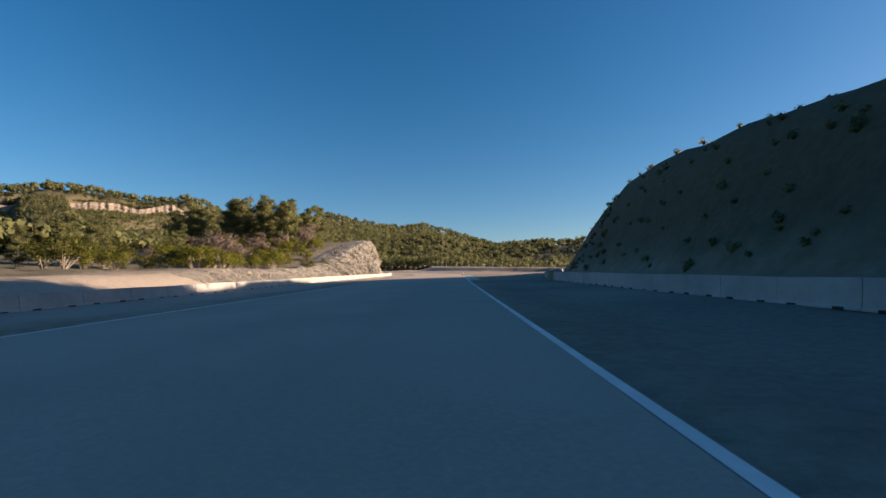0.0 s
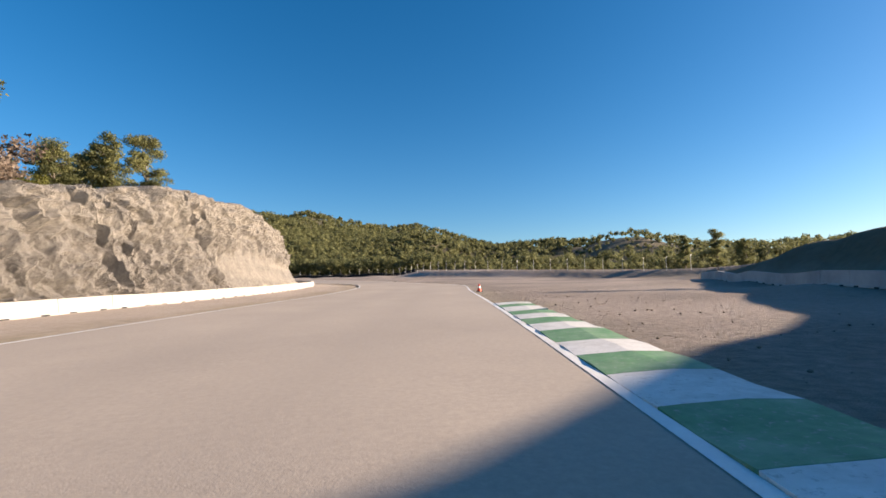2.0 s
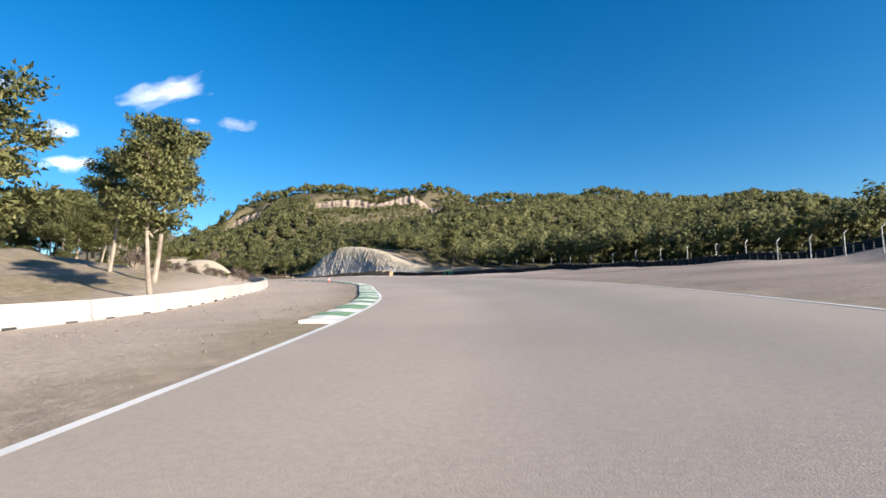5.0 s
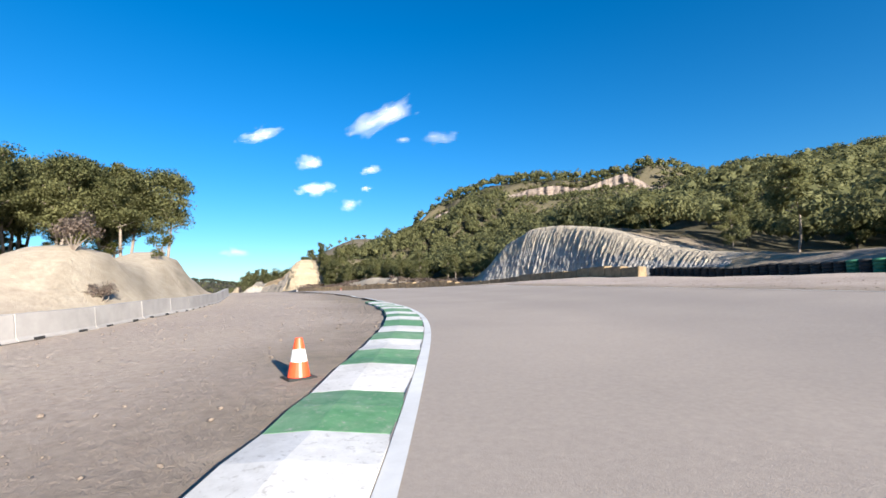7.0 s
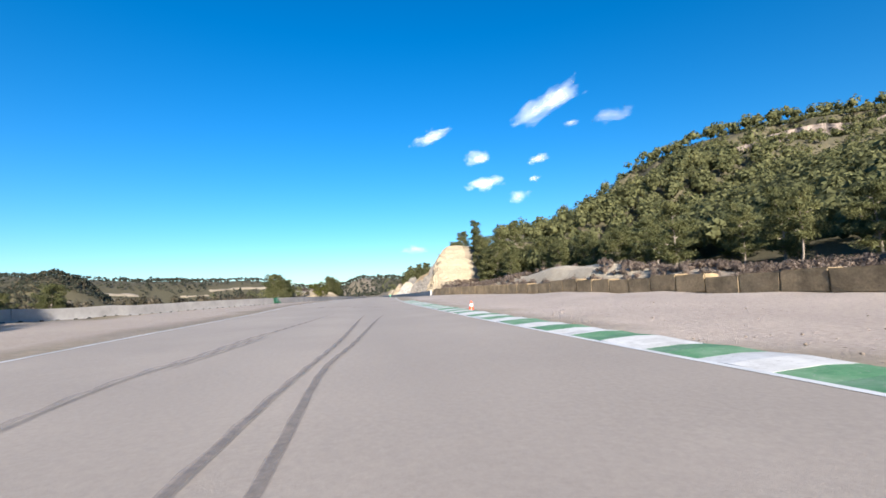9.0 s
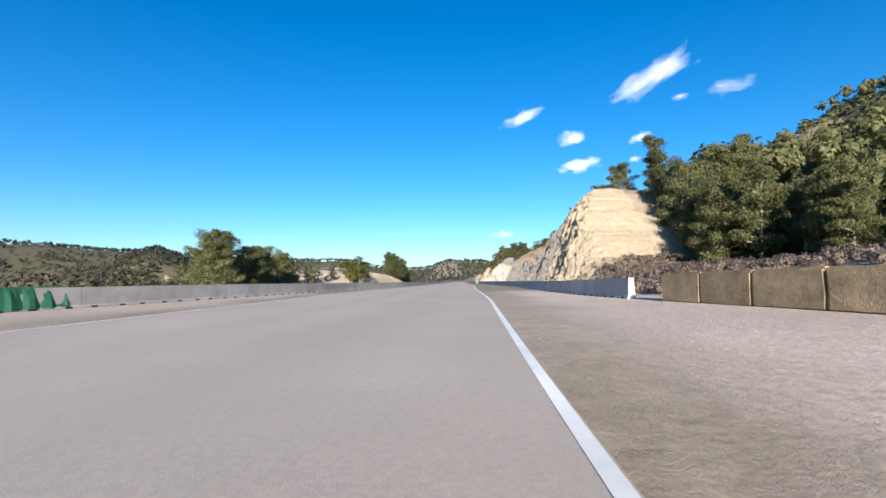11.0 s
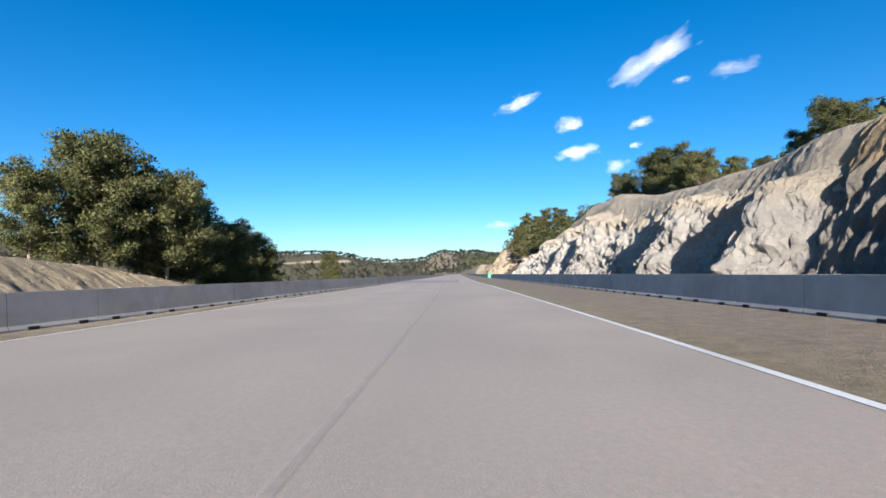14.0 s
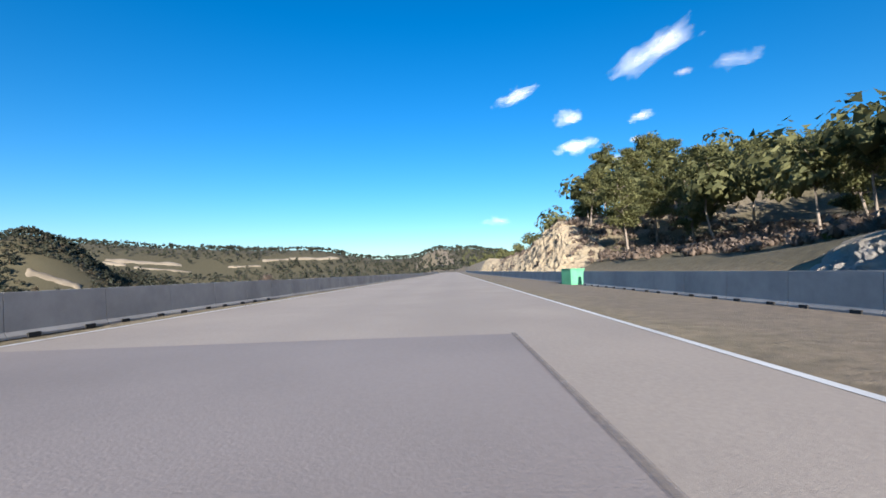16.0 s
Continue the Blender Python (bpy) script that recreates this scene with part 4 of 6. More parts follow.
def brow_cliff(q0, q1, tall, at_w, seed):
    """Broken cliff under the brow of the mountain, from q0 to q1 along it."""
    q = np.arange(q0, q1, 0.5)
    ends = np.minimum(smooth((q - q0) / 6), smooth((q1 - q) / 6))
    w = at_w + 10 + 2.0 * wiggle(q, q * 0, 14, seed) + 1.2 * wiggle(q, q, 2.5, seed)
    w += 1.1 * np.sin(np.floor(q / 2.2 + 0.4 * np.sin(q)) * 12.99)
    cols = []
    low = height(-330 + 0.804 * q + 0.594 * (w + 4), 402 + 0.594 * q - 0.804 * (w + 4))
    for back, up in ((0, -0.3), (0.1, 0.3), (0.25, 0.42), (0.9, 0.5), (1.0, 0.62), (1.2, 0.76), (2.0, 0.86), (2.4, 1.0), (6, 1.04), (13, 1.06), (20, 0.5)):
        ww = w - back + 0.6 * wiggle(q, q * 0 + up * 7, 1.6, seed)
        x, y = -330 + 0.804 * q + 0.594 * ww, 402 + 0.594 * q - 0.804 * ww
        cols.append(np.column_stack([x, y, low + up * tall * (ends if up > 0 else 1) * (0.85 + 0.15 * wiggle(q, q * 0, 12, seed + 3))]))
    g = np.random.default_rng(int(seed))
    k = g.integers(6, len(q) - 6, int(len(q) * 2.2))
    back = g.uniform(4, 30, len(k))
    x, y = -330 + 0.804 * q[k] + 0.594 * (w[k] - back), 402 + 0.594 * q[k] - 0.804 * (w[k] - back)
    CAPS.append(np.column_stack([x, y, np.where(back < 14, low[k] + tall * ends[k], height(x, y)) - 0.4]))
    v = np.stack(cols, 1).reshape(-1, 3)
    i = np.arange(len(v)).reshape(len(q), len(cols))
    f = np.stack([i[:-1, :-1], i[1:, :-1], i[1:, 1:], i[:-1, 1:]], -1).reshape(-1, 4)
    return tagged(mesh_object("brow_cliff", v, f, BROW_ROCK, False), "reddish pale cliff band under the mountain brow", "cliff", kind="structure")


CAPS = []
BROW_ROCK = rock_look("brow_rock", (0.09, 0.07, 0.057), (0.2, 0.162, 0.134), (0.31, 0.256, 0.217), 0.6, (0.15, 0.12, 0.1))
for k, (q0, q1, tall, at_w) in enumerate(CLIFFS):
    brow_cliff(q0, q1, tall, at_w, k + 1.0)

# ---- trees ----
def tuft_cloud(rng, centres, radii, count, size, flat=0.7, thin=0.45):
    """Needle tufts: small bent leaves filling round clumps."""
    n = count * len(centres)
    c = np.repeat(centres, count, 0)
    r = np.repeat(radii, count)
    d = rng.normal(size=(n, 3))
    d /= np.linalg.norm(d, axis=1)[:, None]
    p = c + d * (r * rng.uniform(0.1, 1.25, n) ** 0.6)[:, None] * np.array([1, 1, flat])
    a = rng.normal(size=(n, 3)) + d * 0.8 + np.array([0, 0, 0.5])
    a /= np.linalg.norm(a, axis=1)[:, None]
    b = np.cross(a, rng.normal(size=(n, 3)))
    b /= np.linalg.norm(b, axis=1)[:, None]
    s = size * rng.uniform(0.6, 1.4, n)[:, None]
    v = np.stack([p - b * s * thin, p + b * s * thin, p + a * s + b * s * 0.2], 1).reshape(-1, 3)
    out = d * 0.5 + rng.normal(size=(n, 3)) * 0.5 + (p - centres.mean(0)) * 0.5 / np.ptp(centres, axis=0).max() + np.array([0, 0, 0.35])
    f = np.arange(n * 3).reshape(-1, 3)
    away = (np.cross(v[1::3] - v[0::3], v[2::3] - v[0::3]) * out).sum(1) < 0
    f[away] = f[away][:, ::-1]
    return v, f, np.repeat(out, 3, 0)


def raw_mesh(name, v, f, mat, normals=None):
    me = bpy.data.meshes.new(name)
    me.vertices.add(len(v))
    me.vertices.foreach_set("co", np.asarray(v, np.float32).ravel())
    k = f.shape[1]
    me.loops.add(f.size)
    me.loops.foreach_set("vertex_index", f.ravel().astype(np.int32))
    me.polygons.add(len(f))
    me.polygons.foreach_set("loop_start", np.arange(0, f.size, k, dtype=np.int32))
    me.update(calc_edges=True)
    if normals is not None:
        me.polygons.foreach_set("use_smooth", np.ones(len(f), bool))
        me.normals_split_custom_set_from_vertices((normals / np.linalg.norm(normals, axis=1)[:, None]).tolist())
    me.materials.append(mat)
    return me


def limb(bm, a, b, ra, rb, sides=6, bend=0.15, rng=None):
    """A tapered bent limb from a to b."""
    a, b = Vector(a), Vector(b)
    axis = (b - a).normalized()
    u = axis.orthogonal().normalized()
    w = axis.cross(u)
    off = Vector((rng.normal(), rng.normal(), 0)) * bend * (b - a).length * 0.5 if rng is not None else Vector()
    rings = []
    for k in range(5):
        t = k / 4
        c = a.lerp(b, t) + off * math.sin(t * math.pi) * 0.5
        r = ra + (rb - ra) * t
        rings.append([bm.verts.new(c + (u * math.cos(q) + w * math.sin(q)) * r) for q in [2 * math.pi * m / sides for m in range(sides)]])
    for p, q in zip(rings, rings[1:]):
        for m in range(sides):
            bm.faces.new((p[m], p[(m + 1) % sides], q[(m + 1) % sides], q[m]))
    bm.faces.new(rings[-1])


def pine(seed, tall, bare, spread, mat, dense=1.0, limbs=16, flat=0.5):
    """An Aleppo pine: leaning trunk, spreading limbs, a crown of clumps with gaps."""
    rng = np.random.default_rng(seed)
    base = new("pine_tree")
    bm = bmesh.new()
    top = Vector((rng.normal() * 0.05 * tall, rng.normal() * 0.05 * tall, tall * 0.88))
    limb(bm, (0, 0, -0.4), top, 0.014 * tall + 0.03, 0.03, 7, 0.12, rng)
    centres, radii = [], []
    count = int(rng.integers(limbs - 2, limbs + 2))
    for k in range(count):
        t = bare + (0.92 - bare) * (k + rng.uniform(0, 0.8)) / count
        q = k * 2.4 + rng.uniform(-0.5, 0.5)
        span = spread * tall * (1 - abs(t - bare - 0.2) * 0.9 if limbs < 20 else math.sqrt(max(0.05, 1 - ((t - 0.3) / 0.68) ** 2))) * rng.uniform(0.55, 1.1)
        start = top * t / 0.88
        end = start + Vector((math.cos(q) * span, math.sin(q) * span, tall * rng.uniform(0.02, 0.12)))
        limb(bm, start, end, 0.008 * tall + 0.01, 0.012, 4, 0.2, rng)
        for f in (1.05, 0.85, 0.62, 0.4):
            c = start.lerp(end, f)
            centres.append((c.x + rng.normal() * 0.025 * tall, c.y + rng.normal() * 0.025 * tall, c.z + 0.022 * tall + rng.normal() * 0.008 * tall))
            radii.append(tall * rng.uniform(0.06, 0.125) * (1.15 - 0.3 * f))
    centres.append((top.x, top.y, tall * 0.9))
    radii.append(tall * 0.1)
    part("trunk", bm, BARK, base)
    v, f, soft = tuft_cloud(rng, np.array(centres), np.array(radii), int(150 * dense), 0.0235 * tall / math.sqrt(dense), flat, 0.32)
    crown = new("crown", raw_mesh("crown", v, f, mat, soft))
    crown.parent = base
    return base


def shrub(seed, tall, mat):
    rng = np.random.default_rng(seed)
    base = new("shrub")
    bm = bmesh.new()
    centres, radii = [], []
    for k in range(9):
        q = k * 2.4
        end = (math.cos(q) * tall * rng.uniform(0.1, 0.5), math.sin(q) * tall * rng.uniform(0.1, 0.5), tall * rng.uniform(0.35, 0.85))
        limb(bm, (0, 0, -0.1), end, 0.025 * tall, 0.008, 4, 0.2, rng)
        centres.append(end)
        radii.append(tall * rng.uniform(0.18, 0.3))
    part("stem", bm, BARK, base)
    v, f, soft = tuft_cloud(rng, np.array(centres), np.array(radii), 190, 0.048 * tall)
    leaf = new("foliage", raw_mesh("foliage", v, f, mat, soft))
    leaf.parent = base
    return base


rng = np.random.default_rng(5)
PINES = [pine(10 + k, 10.0, b, sp, PINE) for k, (b, sp) in enumerate(((0.42, 0.2), (0.35, 0.24), (0.5, 0.2), (0.3, 0.26), (0.45, 0.25)))]
TALL = [pine(20 + k, 10.0, b, sp, PINE, 1.8, 16, 0.7) for k, (b, sp) in enumerate(((0.44, 0.2), (0.5, 0.23), (0.4, 0.18), (0.46, 0.24)))]
BUSHY = [pine(30 + k, 10.0, b, sp, PINE, 1.6) for k, (b, sp) in enumerate(((0.12, 0.24), (0.18, 0.28), (0.1, 0.2)))]
ROUND = [pine(40 + k, 10.0, b, sp, PINE, 1.3, 34, 0.75) for k, (b, sp) in enumerate(((0.06, 0.4), (0.04, 0.46), (0.1, 0.36)))]
SHRUBS = [shrub(50 + k, 2.0, SHRUB) for k in range(4)]
LIME_SHRUBS = [shrub(60 + k, 2.0, LIME) for k in range(3)]
DRY_SHRUBS = [shrub(70 + k, 2.0, DRY_SCRUB) for k in range(3)]
placed = set()


def plant(kinds, x, y, tall, label, category, group, unit=10.0, sink=0.15):
    src = kinds[int(rng.integers(len(kinds)))]
    y += float(BEND(x))
    s = tall / unit * rng.uniform(0.92, 1.08)
    m = Matrix.Translation((x, y, at(x, y) - sink)) @ Matrix.Rotation(rng.uniform(0, 6.28), 4, "Z")
    if src.name not in placed:
        placed.add(src.name)
        ob = src
        ob.matrix_basis = m
    else:
        ob = copy_thing(src, m)
    ob.scale = (s, s, s * rng.uniform(0.94, 1.08))
    return tagged(ob, label, category, group)


def spread(n, x0, x1, y0, y1, gap, keep=None):
    """Places with room between them."""
    got = []
    for _ in range(n * 30):
        p = (rng.uniform(x0, x1), rng.uniform(y0, y1))
        if (keep is None or keep(*p)) and all((p[0] - q[0]) ** 2 + (p[1] - q[1]) ** 2 > gap ** 2 for q in got):
            got.append(p)
            if len(got) == n:
                break
    return got


# on the plateau over the first rock
for x, y in [(-24.6, 119.6), (-27.5, 116.8), (-22, 122.4), (-29.5, 121), (-25, 96), (-28.4, 99.2), (-22.6, 92.5), (-31.5, 94.5), (-26, 104)] + spread(16, -50, -24, 92, 130, 3.6):
    plant(PINES[1:4:2] + BUSHY, x, y, rng.uniform(7.2, 9.2), "tall green pine with spreading crown on the rock plateau", "pine tree", "pines over the rock")
for x, y in spread(30, -44, -17, 84, 128, 2.6):
    plant(SHRUBS, x, y, rng.uniform(0.8, 2.0), "green scrub on the plateau of the rock", "shrub", "plateau scrub", 2.0)
for x, y in spread(46, -34, -16.5, 52, 96, 2.2, lambda x, y: x < float(LEFT_A(y)) - 4.5):
    plant(LIME_SHRUBS, x, y, rng.uniform(1.5, 2.9), "bright yellow green shrub behind the barrier", "shrub", "roadside shrubs", 2.0)
for x, y in spread(16, -40, -20, 66, 104, 3.4, lambda x, y: x < float(LEFT_A(y)) - 9):
    plant(DRY_SHRUBS, x, y, rng.uniform(2.6, 4.6), "bare brown bush among the young pines", "shrub", "bare bushes", 2.0)
for x, y in spread(30, -62, -30, 36, 92, 3.4):
    plant(SHRUBS, x, y, rng.uniform(1.6, 3.6), "yellow green shrub beside the barrier", "shrub", "roadside shrubs", 2.0)
for x, y in spread(16, -75, -36, 50, 96, 5):
    plant(BUSHY, x, y, rng.uniform(4.0, 6.5), "low bushy young pine among the shrubs", "pine tree", "young pines")
for x, y in ((-13.5, 76), (-13, 83), (-15, 70), (-12.2, 79)):
    plant(SHRUBS, x, y, rng.uniform(1.3, 2.0), "green shrub at the foot of the rock", "shrub", "roadside shrubs", 2.0)
# on the shaded hill
for x, y in spread(9, 17, 50, 2, 52, 3.6, lambda x, y: x - float(RIGHT_A(y)) > 22):
    plant(PINES + BUSHY, x, y, rng.uniform(1.4, 2.2), "dark backlit pine on the shaded hill", "pine tree", "pines of the shaded hill")
for x, y in ((35.5, 91.5), (43, 121.6), (56, 133), (49, 137), (61, 140)):
    plant(BUSHY, x, y, (2.9 if y < 100 else rng.uniform(4.2, 5.2)), "slender pine at the end of the hill", "pine tree", "pines of the shaded hill")
# grove inside the bend
for x, y in spread(40, -104, -70, 171, 190.5, 2.5, lambda x, y: y < 189.8 + 0.33 * (x + 85) and (x < -81 or y < 179)):
    plant(TALL, x, y, rng.uniform(8.6, 10.8), "tall sunlit pine with long bare trunk in the grove", "pine tree", "pines of the grove")
for x, y in spread(22, -100, -52, 166, 186, 3.2, lambda x, y: y < float(INNER_Y(x)) - 6 and (x < -80 or y < 178)):
    plant(BUSHY, x, y, rng.uniform(2.6, 4.4), "young bushy pine under the grove", "pine tree", "young pines of the grove")
for x, y in spread(30, -84, -34, 160, 186, 2.2, lambda x, y: 1.5 < float(INNER_Y(x)) - y < 12):
    plant(DRY_SHRUBS, x, y, rng.uniform(0.7, 1.5), "dry brown scrub behind the pale barrier", "shrub", "scrub on the mound", 2.0)
for x, y in spread(18, -84, -50, 176, 189, 2.2, lambda x, y: y < float(INNER_Y(x)) - 3):
    plant(SHRUBS, x, y, rng.uniform(0.7, 1.6), "low scrub on the sandy mound", "shrub", "scrub on the mound", 2.0)
for x, y in spread(14, -52, -24, 140, 162, 4):
    plant(PINES + BUSHY, x, y, rng.uniform(6, 9), "green pine inside the bend", "pine tree", "pines of the grove")
# edge of the wood behind the outer wall
for x, y in spread(46, -200, -102, 242.5, 256, 3.0):
    plant(BUSHY + PINES[3:4] + ROUND[2:], x, y, rng.uniform(5.4, 7.4), "sunlit pine at the edge of the wood", "pine tree", "pines at the wood edge")
for x, y in spread(26, -88, 34, 214, 256, 4.0, lambda x, y: y - float(OUTER_Y(x)) > (13 if x < -40 else 4)):
    plant(PINES + BUSHY, x, y, rng.uniform(5.5, 7.8), "green pine above the outer wall", "pine tree", "pines at the wood edge")
for x, y in spread(16, -204, -172, 241, 258, 3.2):
    plant(BUSHY + ROUND[2:], x, y, rng.uniform(7.0, 8.6), "tall sunlit pine beside the cliff end", "pine tree", "pines at the wood edge")
for x, y, t in ((-211, 239.4, 4.8), (-207.5, 240.6, 5.0), (-214.5, 240.2, 4.0)):
    plant(ROUND, x, y, t, "spreading pine on the edge of the cliff", "pine tree", "pines over the cutting")
for x, o, t in ((-281.5, 8.2, 4.4), (-284, 7.6, 4.2), (-286.5, 9, 4.0), (-279, 9.4, 3.6), (-291, 7.4, 3.6), (-293.5, 8.2, 3.4), (-232, 8.0, 3.2), (-229.5, 8.6, 3.0), (-224.5, 8.4, 3.4), (-221, 9.4, 3.8), (-303, 7.8, 3.0)):
    plant(ROUND, x, float(PLAN_OUTER(x)) + 2.2 + o, t, "rounded pine on the brow of the cliffs", "pine tree", "pines over the cutting")
for x, o in spread(44, -338, -214, 6.2, 10, 2.0):
    plant(ROUND, x, float(PLAN_OUTER(x)) + 2.2 + o, rng.uniform(1.9, 3.1), "low bushy pine on the brow of the cliffs", "pine tree", "pines over the cutting")
for x, o in spread(70, -338, -208, 5.6, 8.4, 1.1):
    plant(DRY_SHRUBS + SHRUBS[:2], x, float(PLAN_OUTER(x)) + 2.2 + o, rng.uniform(0.6, 1.3), "brown and green scrub on the brow of the cliffs", "shrub", "scrub over the cutting", 2.0)
# along the second straight
for x, y in spread(10, -335, -196, 241, 250, 3.4):
    plant(BUSHY + PINES, x, y, rng.uniform(3.0, 5.5), "low pine on the brow of the cutting", "pine tree", "pines over the cutting")
for x, y in spread(24, -400, -336, 236, 254, 2.9):
    plant(PINES + BUSHY, x, y, (rng.uniform(5.5, 7.0) if x > -356 else rng.uniform(8.0, 10.0)), "green pine on the slope above the straight", "pine tree", "pines over the cutting")
for x, o, t in ((-264.5, 7, 4.6), (-267, 6, 6.6), (-268.5, 7.4, 7.6), (-270.5, 5.2, 6.4), (-272, 7, 7.0), (-274, 5.6, 5.8), (-275.5, 7.4, 6.4), (-277.5, 5.4, 5.2), (-279, 7, 6.0), (-280.5, 5.2, 5.4), (-282, 6.6, 5.6), (-283, 5, 3.8)):
    plant(ROUND[::2], x, float(PLAN_LEFT(x)) - o, 0.86 * t, "dense dark pine standing behind the barrier", "pine tree", "pines left of the straight")
for x, y, t in ((-318, 199.5, 5.0), (-208, 196, 5.0), (-268, 190, 4.0), (-301, 188, 5.0)):
    plant(ROUND[2:], x, y, t, "lone rounded pine behind the barrier", "pine tree", "pines left of the straight")
for x, o, t in ((-137, 6, 3.3), (-134.5, 7.4, 2.7), (-187, 6, 5.2), (-190, 8, 5.4), (-194, 7, 5.0), (-198.5, 8, 4.8)):
    plant(ROUND, x, float(PLAN_LEFT(x)) - o, t, "olive green pine standing behind the barrier", "pine tree", "pines left of the straight")
for x, o, t in ((-221.5, 3.6, 3.0), (-223.5, 4.6, 3.4), (-219.5, 4.4, 2.2), (-227, 7.4, 2.6)):
    plant(LIME_SHRUBS[:1] + SHRUBS[:2], x, float(PLAN_LEFT(x)) - o, t, "olive yellow bush at the end of the sandy bank", "shrub", "bushes on the sandy bank", 2.0)
for x, o in spread(18, -264, -228, 6.2, 9.5, 1.6):
    plant(DRY_SHRUBS, x, float(PLAN_LEFT(x)) - o, rng.uniform(0.5, 1.1), "bare brown scrub on the crown of the sandy bank", "shrub", "bushes on the sandy bank", 2.0)
for x, y in spread(26, -420, -196, 180, 201, 4.0):
    plant(DRY_SHRUBS, x, y, rng.uniform(0.8, 1.8), "dry brown shrub on the bank", "shrub", "scrub left of the straight", 2.0)

# ---- woods far off ----
ICO = bmesh.new()
bmesh.ops.create_icosphere(ICO, subdivisions=1, radius=1)
ICO.verts.ensure_lookup_table()
ICO_V = np.array([v.co[:] for v in ICO.verts])
ICO_F = np.array([[v.index for v in f.verts] for f in ICO.faces])
ICO.free()


def woods(name, places, size, label, tufts, mat=None, lift=0.6):
    """Many small crowns joined into one mesh: each a dozen ragged tufts round a core."""
    g = np.random.default_rng(len(places))
    n = len(places)
    x, y = places[:, 0], places[:, 1]
    z = places[:, 2] if places.shape[1] > 2 else height(x, y)
    tall = size * g.uniform(0.7, 1.3, n)
    r = tall * g.uniform(0.2, 0.28, n)
    core = (0.62 if tufts > 90 else 1.0) * ICO_V[None] * g.uniform(0.55, 1.1, (n, len(ICO_V), 1)) * r[:, None, None] * np.array([0.72, 0.72, 1.0]) + np.stack([x, y, z + tall * lift], -1)[:, None]
    v1, f1 = core.reshape(-1, 3), (ICO_F[None] + np.arange(n)[:, None, None] * len(ICO_V)).reshape(-1, 3)
    k = n * tufts
    d = g.normal(size=(k, 3))
    d[:, 2] = np.abs(d[:, 2]) * 0.9 + 0.1 * d[:, 2]
    d /= np.linalg.norm(d, axis=1)[:, None]
    R, T = np.repeat(r, tufts), np.repeat(tall, tufts)
    p = np.column_stack([np.repeat(x, tufts), np.repeat(y, tufts), np.repeat(z, tufts) + T * (lift - 0.03)]) + d * (R * g.uniform(0.8, 1.35, k))[:, None] * np.array([1, 1, 1.25])
    b = np.cross(d, g.normal(size=(k, 3)))
    b /= np.linalg.norm(b, axis=1)[:, None]
    c = np.cross(d, b) + d * g.uniform(-0.5, 0.8, (k, 1))
    s = (R * g.uniform(0.7, 1.25, k) * 2.2 / math.sqrt(tufts))[:, None]
    v2 = np.stack([p - b * s, p + b * s, p + c * s * 1.2], 1).reshape(-1, 3)
    f2 = np.arange(k * 3).reshape(-1, 3) + len(v1)
    out = d + g.normal(size=(k, 3)) * 0.35
    away = (np.cross(v2[1::3] - v2[0::3], v2[2::3] - v2[0::3]) * out).sum(1) < 0
    f2[away] = f2[away][:, ::-1]
    soft = np.vstack([np.tile(ICO_V, (n, 1)), np.repeat(out, 3, 0)])
    return tagged(new(name, raw_mesh(name, np.vstack([v1, v2]), np.vstack([f1, f2]), mat or WOODS, soft)), label, "woodland", kind="stuff")


def scatter(n, x0, x1, y0, y1, keep):
    p = np.column_stack([rng.uniform(x0, x1, n), rng.uniform(y0, y1, n)])
    return p[keep(p[:, 0], p[:, 1])]


def bare_rock(x, y):
    """True in front of and on the cliffs of the brow."""
    q, w = (x + 330) * 0.804 + (y - 402) * 0.594, (x + 330) * 0.594 - (y - 402) * 0.804
    out = np.zeros(np.shape(x), bool)
    for q0, q1, tall, at_w in CLIFFS:
        out |= (w > at_w - 2) & (w < at_w + 20) & (q > q0 + 2) & (q < q1 - 2)
    return out


def open_face(x, y):
    """True on the slope of the mountain that looks down on the track."""
    q, w = (x + 330) * 0.804 + (y - 402) * 0.594, (x + 330) * 0.594 - (y - 402) * 0.804
    return (q > -120) & (q < 280) & (w > 30) & (w < 215)


woods("brow_woods", np.vstack(CAPS), 3.4, "low pines on the brow of the mountain", 30, None, 0.3)
woods("mountain_woods", scatter(17000, -560, 300, 262, 760, lambda x, y: ~open_face(x, y) & (y - OUTER_Y(x) > np.where(x < -200, 85, 34)) & (crest(x, y) > 0.6) & ~bare_rock(x, y) & ((x + 330) * 0.594 - (y - 402) * 0.804 > -40)), 6.8, "dense green pine woodland on the mountain slope", 26)
def on_face(x, y, w0, w1):
    w = (x + 330) * 0.594 - (y - 402) * 0.804 + 6 * wiggle(x, y, 12)
    return open_face(x, y) & (w > w0) & (w < w1) & (y - OUTER_Y(x) > np.where(x < -200, 85, 34)) & (crest(x, y) > 0.6) & ~bare_rock(x, y)


woods("face_woods", scatter(16000, -420, 40, 262, 560, lambda x, y: on_face(x, y, 125, 400)), 6.4, "sunlit pine woodland on the face of the mountain", 56)
woods("upper_face_woods", scatter(30000, -420, 40, 262, 560, lambda x, y: on_face(x, y, 0, 125)), 3.2, "low pines below the cliffs of the mountain", 36)
woods("foot_woods", scatter(1500, -210, 60, 258, 330, lambda x, y: (y - OUTER_Y(x) > 34)), 6.5, "pine woodland at the foot of the mountain", 90)
woods("upper_woods", scatter(1500, -470, -200, 262, 345, lambda x, y: (y - OUTER_Y(x) > 34) & (y - OUTER_Y(x) < 88)), 6.4, "pine woodland above the cutting", 100)
